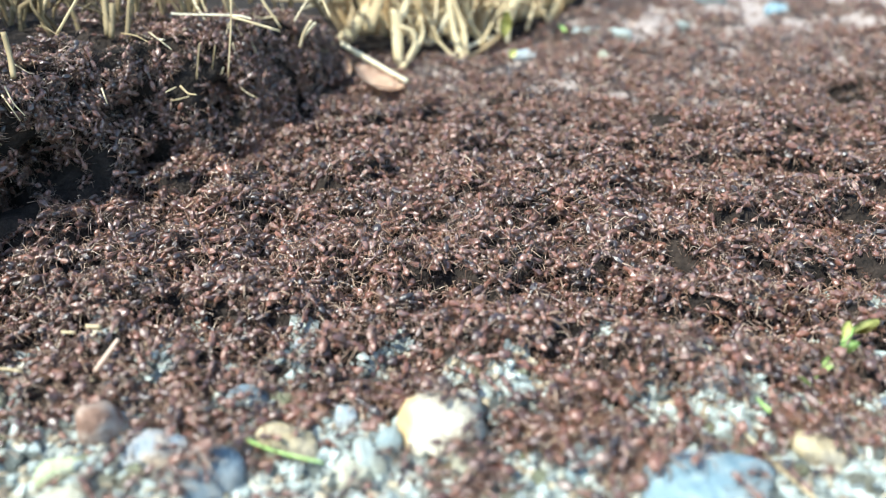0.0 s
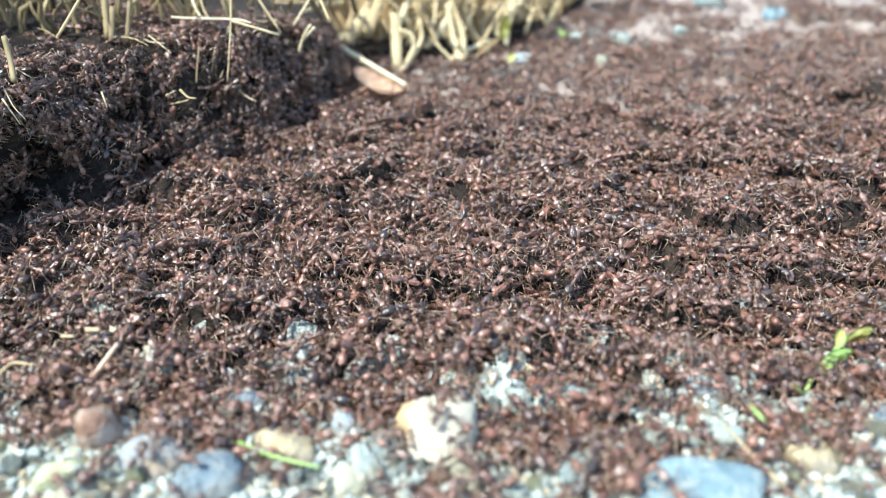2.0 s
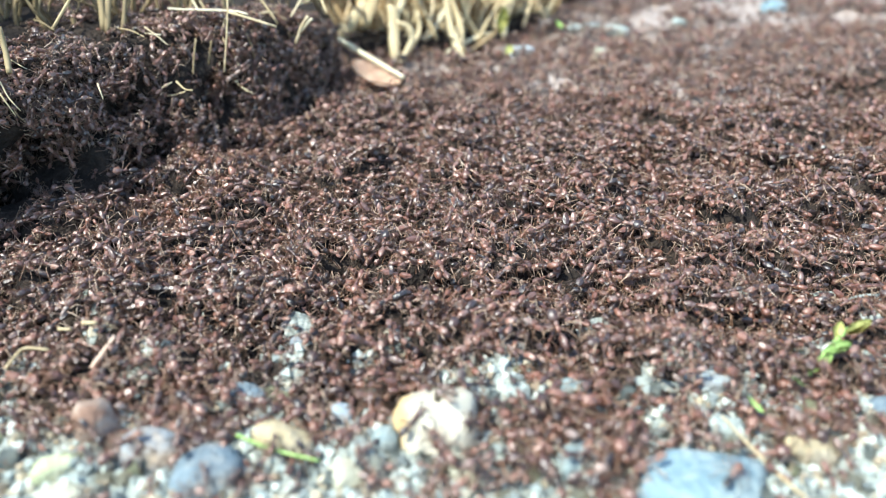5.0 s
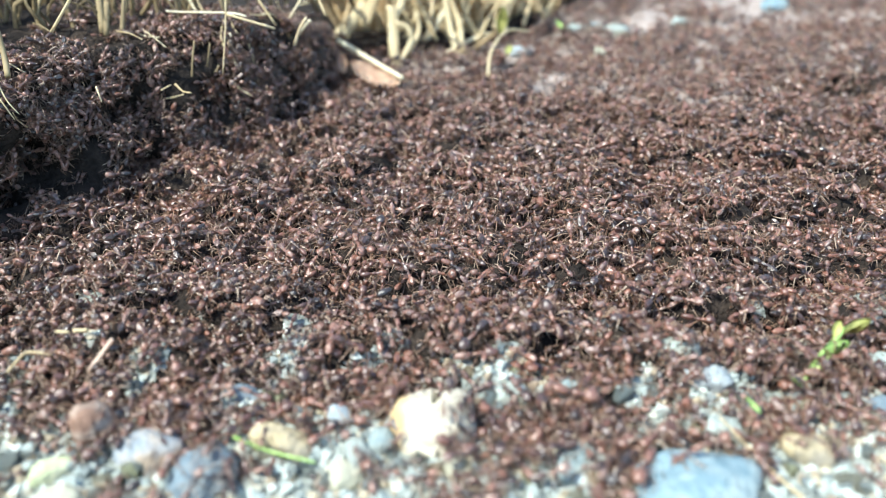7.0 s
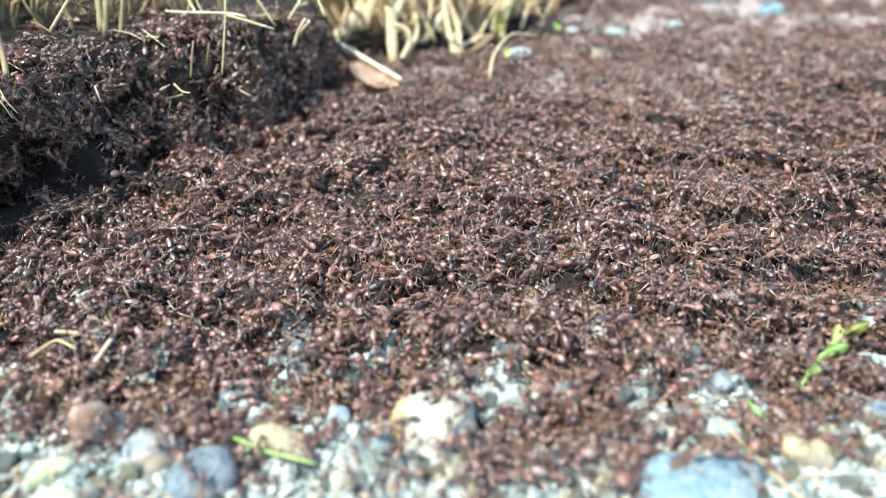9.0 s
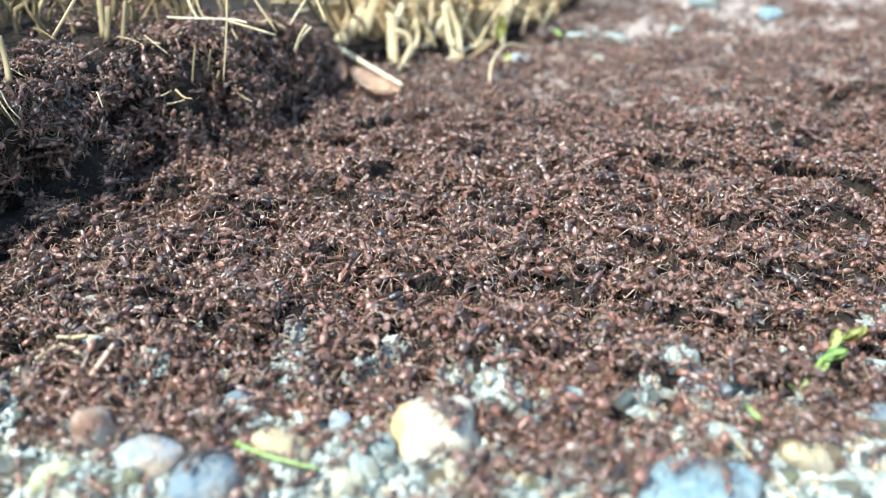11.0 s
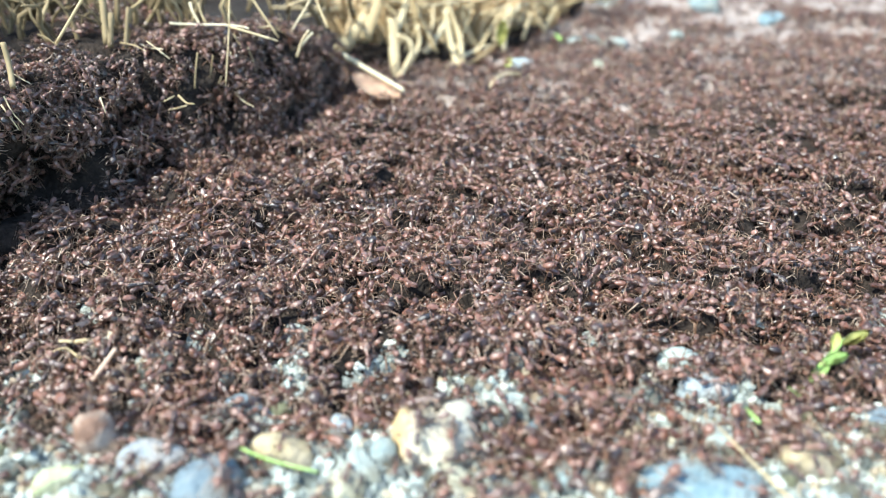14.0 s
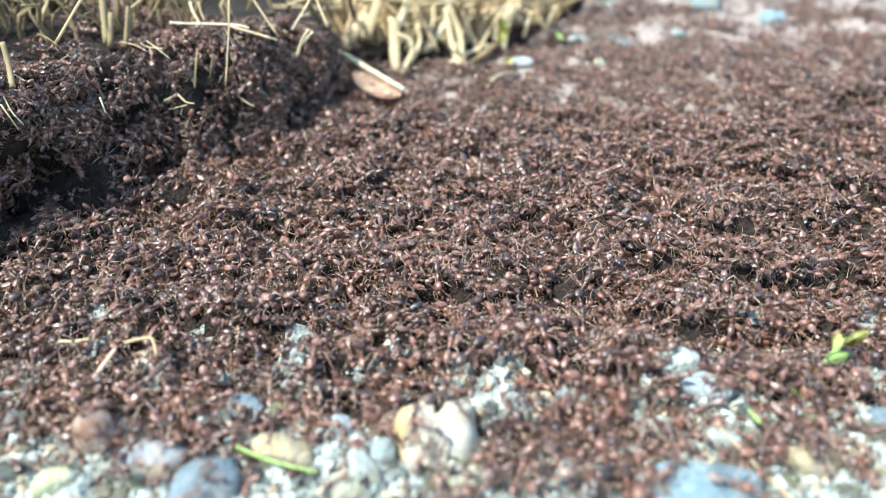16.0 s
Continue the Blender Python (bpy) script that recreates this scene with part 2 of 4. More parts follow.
def cover(x, y):
    """How thickly the swarm lies at a place: 0 bare ground, 1 full."""
    d = y - float(np.interp(x, FRONT_X, FRONT_Y)) + 0.012 * noise.noise((x * 55, y * 55, 9.0))
    bare = step(0.05, 0.34, noise.noise((x * 75, y * 85, 17.0))) * (1 - step(0.025, 0.065, d))
    thin = step(-0.041, 0.015, d) * (1 - 0.48 * bare)
    patch = step(0.05, 0.45, noise.noise((x * 42, y * 60, 31.0))) * step(-0.052, -0.010, d)
    for bx, by, br in BARE:
        thin *= 1 - 0.75 * (1 - step(0.6 * br, 1.3 * br, math.hypot(x - bx, y - by)))
    far = step(0.40, 0.56, y + 0.04 * noise.noise((x * 14, y * 20, 44.0))) * step(-0.38, 0.10, noise.noise((x * 26, y * 40, 51.0)))
    patch *= 1 - 0.7 * step(0.08, 0.10, x)
    for bx, by, br in CLUMPS:
        patch = max(patch, 1 - step(0.6 * br, 1.4 * br, math.hypot(x - bx, y - by) + 0.004 * noise.noise((x * 200, y * 200, 3.0))))
    return max(thin * (1 - 0.8 * far), 0.8 * patch) * (1 - 0.85 * step(0.35, 0.7, hollow(x, y)))


def heap(x, y):
    """Thickness of the layer of ants, in metres."""
    lump = 0.38 + 0.8 * noise.noise((x * 60, y * 60, 2.2)) + 0.4 * noise.noise((x * 130, y * 130, 7.7))
    return cover(x, y) * (0.0010 + 0.0060 * max(0.0, lump))


# base line of the turf bank: x, y, height
BANK = ((-0.62, 0.14, 0.0), (-0.46, 0.17, 0.030), (-0.36, 0.19, 0.048), (-0.25, 0.215, 0.052), (-0.18, 0.238, 0.052), (-0.148, 0.262, 0.052), (-0.12, 0.300, 0.051),
        (-0.084, 0.330, 0.049), (-0.066, 0.362, 0.047), (-0.059, 0.398, 0.038), (-0.056, 0.438, 0.012), (0.010, 0.455, 0.006), (0.045, 0.485, 0.006), (0.085, 0.545, 0.008),
        (0.12, 0.63, 0.010), (0.16, 0.74, 0.006), (0.18, 0.84, 0.0))
BANK_LINE = smooth_line(BANK, 8)          # the third number is the height
PITS = ((-0.150, 0.267, 0.017, 0.012, 0.030), (-0.166, 0.252, 0.006, 0.012, 0.026), (-0.126, 0.300, 0.028, 0.009, 0.016), (-0.099, 0.328, 0.024, 0.007, 0.012), (-0.127, 0.298, 0.007, 0.007, 0.011))


def bank_point(s, q):
    """Surface of the bank: s runs along its foot, q from 0 at the foot to 1 at the rim and 2 far behind."""
    i = min(len(BANK_LINE) - 2, int(s))
    f = s - i
    b = BANK_LINE[i].lerp(BANK_LINE[i + 1], f)
    d0 = BANK_LINE[min(i + 1, len(BANK_LINE) - 1)] - BANK_LINE[max(i - 1, 0)]
    d1 = BANK_LINE[min(i + 2, len(BANK_LINE) - 1)] - BANK_LINE[i]
    d = d0.lerp(d1, f)
    inward = Vector((-d.y, d.x, 0)).normalized()
    h = b.z
    if q <= 1:
        off, z = 0.42 * h * q ** 1.6, -0.006 + (h + 0.006) * q
    else:
        k = q - 1
        off, z = 0.42 * h + 0.05 * k + 0.22 * k ** 3, (h - 0.006 * k + 0.012 * k ** 3) * (1 - step(0.6, 1.0, k)) - 0.012 * step(0.7, 1.0, k)
    p = Vector((b.x, b.y, 0)) + inward * off
    p.z = z
    face = step(0, 0.15, q) * (1 - step(1.6, 2, q)) * min(1, h / 0.03)
    p += inward * face * (0.007 * noise.noise((p.x * 45, p.y * 45, p.z * 45)) + 0.003 * noise.noise((p.x * 130, p.y * 130, p.z * 130)))
    p.z += face * 0.004 * noise.noise((p.x * 60, p.y * 60, 3 + p.z * 60))
    for x, y, zz, r, deep in PITS:
        d2 = ((p.x - x) ** 2 + (p.y - y) ** 2 + (p.z - zz) ** 2) / r ** 2
        if d2 < 6:
            p += inward * 1.3 * deep * math.exp(-d2)
    return p


def behind_bank(x, y):
    """True where a place of the ground lies inside the bank."""
    best, side = 9.0, 0
    for a, b in zip(BANK_LINE, BANK_LINE[1:]):
        ax, ay, bx, by = a.x, a.y, b.x, b.y
        ex, ey = bx - ax, by - ay
        t = min(1, max(0, ((x - ax) * ex + (y - ay) * ey) / (ex * ex + ey * ey)))
        px, py = x - ax - t * ex, y - ay - t * ey
        d = px * px + py * py
        if d < best:
            best, side = d, -ey * px + ex * py
    return side > 0


# ---- ground ----
def build_ground():
    """One sheet, fine near the camera, that reaches the horizon."""
    axis = [-600, -60, -8, -2, -1, -0.6] + [-0.45 + 0.003 * i for i in range(301)] + [0.6, 1, 2, 8, 60, 600]
    ys = [-600, -60, -8, -2, -1, -0.4, -0.15, 0.0] + [0.06 + 0.0025 * i for i in range(257)] + [0.9, 1.2, 2, 8, 60, 600]
    verts = [(x, y, ground_z(x, y)) for y in ys for x in axis]
    w = len(axis)
    faces = [(j * w + i, j * w + i + 1, j * w + w + i + 1, j * w + w + i) for j in range(len(ys) - 1) for i in range(w - 1)]
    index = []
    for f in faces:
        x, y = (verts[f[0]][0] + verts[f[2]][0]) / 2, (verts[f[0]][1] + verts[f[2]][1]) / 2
        # Near-black under the swarm paints in the shade between the ants.
        gap_shade = cover(x, y) > 0.85 and y + 0.03 * noise.noise((x * 25, y * 25, 6.0)) < 0.37 and abs(x) + 0.08 * noise.noise((x * 9, y * 9, 2.0)) < 0.42
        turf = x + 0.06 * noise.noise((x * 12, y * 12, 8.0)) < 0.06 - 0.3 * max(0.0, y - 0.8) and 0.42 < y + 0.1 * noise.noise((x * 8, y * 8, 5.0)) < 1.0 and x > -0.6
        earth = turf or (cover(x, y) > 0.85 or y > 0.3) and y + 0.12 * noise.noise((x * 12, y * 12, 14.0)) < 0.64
        # Hollow and ground behind the left bank get the shade colour too.
        index.append(1 if gap_shade or hollow(x, y) > 0.03 or turf and x < -0.075 else 2 if earth else 0)
    ob = new("ground", grid_mesh("ground", verts, faces, [M_SAND, M_SOIL_SHADE, M_EARTH], index))
    tagged(ob, "pale gritty sand, near-black painted gap shade and haze-pale earth under ants", "ground", kind="structure")
    return ob


def build_bank():
    n, rows = len(BANK_LINE) - 1, [i / 26 for i in range(27)] + [1 + i / 14 for i in range(1, 15)]
    ss = [n * i / 260 for i in range(261)]
    verts = [bank_point(s, q) for s in ss for q in rows]
    w = len(rows)
    faces = [(i * w + j, i * w + w + j, i * w + w + j + 1, i * w + j + 1) for i in range(260) for j in range(w - 1)]
    ob = new("turf_bank", grid_mesh("turf_bank", verts, faces, [M_SOIL_SHADE]))
    tagged(ob, "crumbling dark earth bank with hollows, overrun by ants", "bank", kind="structure")


# ---- stones ----
STONES = []      # x, y, half sizes and height for what walks over them


def pebble_bm(rx, ry, rz, seed, rough=0.12, angular=0.0, sub=3):
    bm = bmesh.new()
    bmesh.ops.create_icosphere(bm, subdivisions=sub, radius=1)
    rnd = random.Random(round(seed * 100))
    cuts = [(Vector((rnd.gauss(0, 1), rnd.gauss(0, 1), rnd.gauss(0, 0.8))).normalized(), rnd.uniform(0.45, 0.86)) for _ in range(9 if angular > 0.4 else 0)]
    for v in bm.verts:
        p = v.co.copy()
        for n, d in cuts:       # broken faces
            p -= n * max(0.0, p.dot(n) - d)
        k = 1 + rough * noise.noise(p * 1.1 + Vector((seed * 3.7, seed, 0))) + 0.3 * rough * noise.noise(p * 3.3 + Vector((seed, 0, seed * 2.1)))
        if angular:
            m = max(abs(p.x) + 0.25 * p.y, abs(p.y) + 0.2 * p.z, abs(p.z) + 0.2 * p.x)
            k *= 1 + angular * (0.85 / max(m, 0.4) - 1)
        v.co = Vector((p.x * rx, p.y * ry, p.z * rz)) * k
    return bm


def stone(name, x, y, rx, ry, rz, mat, label, seed, turn=0, sink=0.35, tilt=0, rough=0.16, angular=0.0):
    ob = part(name, pebble_bm(rx, ry, rz, seed, rough, angular), mat)
    z = ground_z(x, y) + rz * (1 - 2 * sink)
    ob.matrix_world = pose(x, y, z, tilt, 0, turn)
    STONES.append((x, y, max(rx, ry) * 0.5 + min(rx, ry) * 0.5, z, rz))
    return tagged(ob, label, "stone")


def surface_z(x, y):
    """Top of ground and stones."""
    z = ground_z(x, y)
    for sx, sy, r, sz, rz in STONES:
        d2 = ((x - sx) ** 2 + (y - sy) ** 2) / r ** 2
        if d2 < 1:
            z = max(z, sz + rz * math.sqrt(1 - d2))
    return z


def build_stones():
    mm = 0.001
    rows = [
        ("pebble", -0.0602, 0.1318, 9.0, 8, 6.4, M_BLUE, "smooth blue-grey pebble half sunk in pale grit", 10, 0.0),
        ("pebble", -0.0772, 0.1400, 9.6, 6.4, 5.8, M_GREY, "grey pebble with tan patches in grit", -8, 0.2),
        ("pebble", -0.0940, 0.1478, 6.0, 6, 9.0, M_BROWN, "reddish brown egg-shaped stone with ants on top", 20, 0.1),
        ("pebble", -0.1000, 0.1340, 6.2, 3.6, 3.6, M_OLIVE, "long yellowish green pebble lying in pale grit", 30, 0.0),
        ("pebble", -0.0952, 0.1252, 5.8, 5, 3.2, M_CREAM, "cream rounded pebble in pale grit", 0, 0.0),
        ("stone_chip", -0.0415, 0.1432, 8.2, 5.6, 5.4, M_TAN, "angular tan stone chip beside a green blade", -14, 0.8),
        ("pebble", -0.0283, 0.1530, 3.6, 3.6, 4.2, M_GREYPALE, "small bluish white pebble at the edge of the swarm", 0, 0.3),
        ("stone_chip", -0.0212, 0.1385, 3.4, 8.0, 3.4, M_WHITE, "chalk white stone shard lying beside the broken shell", 22, 0.9),
        ("pebble", -0.0160, 0.1430, 3.9, 4, 4.0, M_TEAL, "small teal grey pebble in pale grit", 0, 0.0),
        ("pebble", -0.0248, 0.1322, 5.4, 5, 4.0, M_CREAM, "dull beige pebble among pale grit", 30, 0.3),
        ("stone_chip", 0.0042, 0.1345, 4.2, 7.5, 4.0, M_CREAM, "pale tan stone chip before the broken shell", 18, 0.6),
        ("stone_chip", 0.0208, 0.1578, 5.2, 5, 2.6, M_WHITE, "whitish stone chip showing through the ants", -20, 0.7),
        ("pebble", 0.0255, 0.1515, 3.4, 3, 2.4, M_BLUE, "small blue-grey pebble beside a white chip", 0, 0.3),
        ("stone_slab", 0.0635, 0.1275, 17.5, 10, 7.2, M_PALEBLUE, "large pale blue stone with a worn domed top", 6, 0.1),
        ("stone_chip", 0.0960, 0.1405, 7.6, 6, 4.4, M_TAN, "yellowish tan stone chip on pale grit", -12, 0.6),
        ("stone_chip", 0.0690, 0.1748, 7.6, 5.0, 5.6, M_MINT, "light grey rough stone poking out of the swarm", 12, 0.9),
        ("stone_chip", 0.0765, 0.1655, 8.0, 5.4, 4.8, M_GREYPALE, "light grey rough stone with ants crossing it", -25, 0.9),
        ("stone_slab", 0.1310, 0.1745, 9.0, 7, 4.0, M_MINT, "pale grey-green stone slab beside a green sprout", 0, 0.5),
        ("stone_slab", 0.1285, 0.2120, 5.6, 3.6, 2.8, M_MINT, "pale grey-green stone half buried under the ants", 10, 0.4),
        ("pebble", 0.1225, 0.1555, 5.2, 4, 3.4, M_BLUE, "small blue-grey pebble on pale grit", 0, 0.2),
        ("stone_chip", 0.0362, 0.1590, 4.2, 4, 3.6, M_TEAL, "greenish grey flat stone between the ants", 8, 0.5),
        ("pebble", -0.0576, 0.1610, 6.6, 4, 2.6, M_BLUE, "dark grey flat pebble under the ants", -4, 0.2),
        ("stone_slab", 0.0372, 0.1370, 8.2, 5.5, 3.4, M_TEAL, "teal grey flat stone in the grit", 16, 0.4),
        ("stone_chip", 0.0760, 0.1462, 5.0, 4.6, 4.4, M_WHITE, "chalky white shard behind the blue stone", -10, 0.9),
        ("stone_chip", -0.0450, 0.1850, 3.4, 3, 4.4, M_GREY, "small pale stone poking out of the ants", 0, 0.5),
        ("stone_slab", 0.0890, 0.4900, 12, 9, 5.0, M_WHITE, "pale flat stone lying beyond the grass", 14, 0.9),
        ("stone_chip", 0.1085, 0.4850, 8, 6, 5.0, M_WHITE, "pale broken stone beside a flat one", -20, 0.9),
        ("pebble", 0.2270, 0.5400, 9.5, 8, 6.0, M_PALEBLUE, "bluish pebble far back among the ants", 0, 0.2),
        ("stone_chip", 0.0018, 0.4580, 5.0, 4, 5.0, M_GREYPALE, "small whitish stone at the foot of the grass", 0, 0.4),
        ("stone_chip", 0.0450, 0.4420, 7, 5, 3.4, M_GREYPALE, "bluish flat stone beside the dry grass", -6, 0.4),
        # Stone shape in place of a small dark-green plant.
        ("stone_chip", 0.1856, 0.5640, 12, 9, 8.0, M_TEAL, "dark stone standing in for a small plant far back in the swarm", 0, 0.5),
        ("stone_chip", 0.0890, 0.4356, 4.0, 4, 8.0, M_CREAM, "small cream stone among the far ants", 0, 0.5),
        ("stone_chip", 0.1488, 0.4939, 5.5, 4, 4.6, M_WHITE, "small white stone among the far ants", 0, 0.5),
    ]
    for i, (name, x, y, rx, ry, rz, mat, label, turn, ang) in enumerate(rows):
        stone(name, x, y, rx * mm, ry * mm, rz * mm, mat, label, i * 1.31 + 0.4, turn, 0.40, 0, 0.2 if name == "pebble" else 0.38, max(ang, 0.15))


def build_grit():
    """Small pebbles one could pick up, and the countless grains between them."""
    rnd = random.Random(5)
    protos = []
    for i, mat in enumerate((M_WHITE, M_CREAM, M_TAN, M_WHITE, M_CREAM, M_OLIVE, M_WHITE, M_TEAL)):
        ob = part("small_pebble", pebble_bm(1, 0.8, 0.7, 20 + i, 0.55, 0.7, 2), mat)
        tagged(ob, ("white", "cream", "tan", "dusty white", "cream", "yellow-green", "white", "teal grey")[i] + " small pebble in the sandy grit", "pebble", group="small pebbles in the grit")
        protos.append(ob)
    used, count = set(), 0
    while count < 300:
        x, y = rnd.uniform(-0.15, 0.15), rnd.uniform(0.112, 0.176)
        if cover(x, y) > 0.75:
            continue
        k = rnd.randrange(len(protos))
        r = 0.0010 + 0.0028 * rnd.random() ** 2
        m = pose(x, y, surface_z(x, y) * 0.3 + ground_z(x, y) * 0.7 + r * 0.25, rnd.uniform(-25, 25), rnd.uniform(-25, 25), rnd.uniform(0, 360)) @ Matrix.Diagonal((r, r, r, 1))
        if k not in used:
            used.add(k)
            ob = protos[k]
            ob.matrix_world = m
        else:
            ob = protos[k].copy()
            scene.collection.objects.link(ob)
            ob.matrix_world = m
        count += 1
    verts, faces = [], []
    base = [(1, 0, 0), (-1, 0, 0), (0, 1, 0), (0, -1, 0), (0, 0, 1), (0, 0, -1)]
    tri = [(0, 2, 4), (2, 1, 4), (1, 3, 4), (3, 0, 4), (2, 0, 5), (1, 2, 5), (3, 1, 5), (0, 3, 5)]
    for _ in range(12000):
        x, y = rnd.uniform(-0.18, 0.18), rnd.uniform(0.105, 0.19)
        if cover(x, y) > 0.9:
            continue
        r = 0.0004 + 0.0020 * rnd.random() ** 2.2
        turn = Euler((rnd.uniform(0, 6), rnd.uniform(0, 6), rnd.uniform(0, 6))).to_matrix()
        z = ground_z(x, y) + r * 0.4
        o = len(verts)
        for b in base:
            v = turn @ (Vector(b) * r * rnd.uniform(0.7, 1.2))
            verts.append((x + v.x, y + v.y, z + v.z))
        faces += [tuple(o + i for i in t) for t in tri]
    ob = new("grit", grid_mesh("grit", verts, faces, [M_GRAIN], smooth=False))
    tagged(ob, "loose pale sand grains and fine gravel", "grit", kind="stuff")


def build_shell():
    """A broken snail shell: a hollow, thick-walled dome, open at the top, its rim ragged and notched."""
    bm, lining = bmesh.new(), bmesh.new()
    nu, nv, thick = 48, 18, 0.92
    outer, inner, deep = {}, {}, {}
    for i in range(nu):
        a = 2 * math.pi * i / nu
        ragged = abs(noise.noise((math.cos(a) * 2.2, math.sin(a) * 2.2, 5))) + 0.5 * abs(noise.noise((math.cos(a) * 6, math.sin(a) * 6, 2)))
        notch = max(0.0, 1 - abs(math.degrees(a) - 262) / 17)
        top = math.pi / 2 * (0.74 - 0.10 * ragged - 0.36 * min(1, 1.5 * notch))
        for j in range(nv + 1):
            e = -0.85 + (top + 0.85) * j / nv
            r = 1 + 0.22 * noise.noise((1.3 * math.cos(a), 1.3 * math.sin(a), e * 1.6)) + 0.05 * noise.noise((4 * math.cos(a), 4 * math.sin(a), e * 5)) + 0.014 * math.sin(e * 26)
            p = Vector((0.0124 * math.cos(a) * math.cos(e), 0.0100 * math.sin(a) * math.cos(e), 0.0112 * math.sin(e))) * r
            outer[i, j] = bm.verts.new(p)
            inner[i, j] = bm.verts.new(p * thick)
            deep[i, j] = lining.verts.new(p * (thick - 0.012))
    for i in range(nu):
        k = (i + 1) % nu
        for j in range(nv):
            bm.faces.new((outer[i, j], outer[k, j], outer[k, j + 1], outer[i, j + 1]))
            lining.faces.new((deep[i, j + 1], deep[k, j + 1], deep[k, j], deep[i, j]))
        bm.faces.new((outer[i, nv], outer[k, nv], inner[k, nv], inner[i, nv]))
        bm.faces.new((outer[k, 0], outer[i, 0], inner[i, 0], inner[k, 0]))
    ob = new("snail_shell")
    part("shell_wall", bm, M_SHELL, ob)
    part("shell_lining", lining, M_CREAM, ob, "dull cream inside of the shell")
    ob.matrix_world = pose(-0.0010, 0.1490, ground_z(-0.0014, 0.1475) + 0.0012, -50, 6, 0)
    STONES.append((-0.0014, 0.1475, 0.0105, 0.0, 0.0118))
    tagged(ob, "broken cream white shell with a notched rim, ants beside it", "shell")


# ---- straws, grass and leaves ----
def straw(name, pts, r0, r1, mat, label, category="straw", flat=0.8):
    bm = bmesh.new()
    line = smooth_line(pts, 5)
    n = len(line) - 1
    jag = [1 + 0.12 * noise.noise((i * 0.9, pts[0][0] * 90, 0)) for i in range(n + 1)]
    tube(bm, line, [(r0 + (r1 - r0) * i / n) * jag[i] for i in range(n + 1)], 7, flat * (0.36 if max(r0, r1) > 0.0018 else 1))
    return tagged(part(name, bm, mat), label, category)


CARRIED = []     # straw bits that ride on the ants


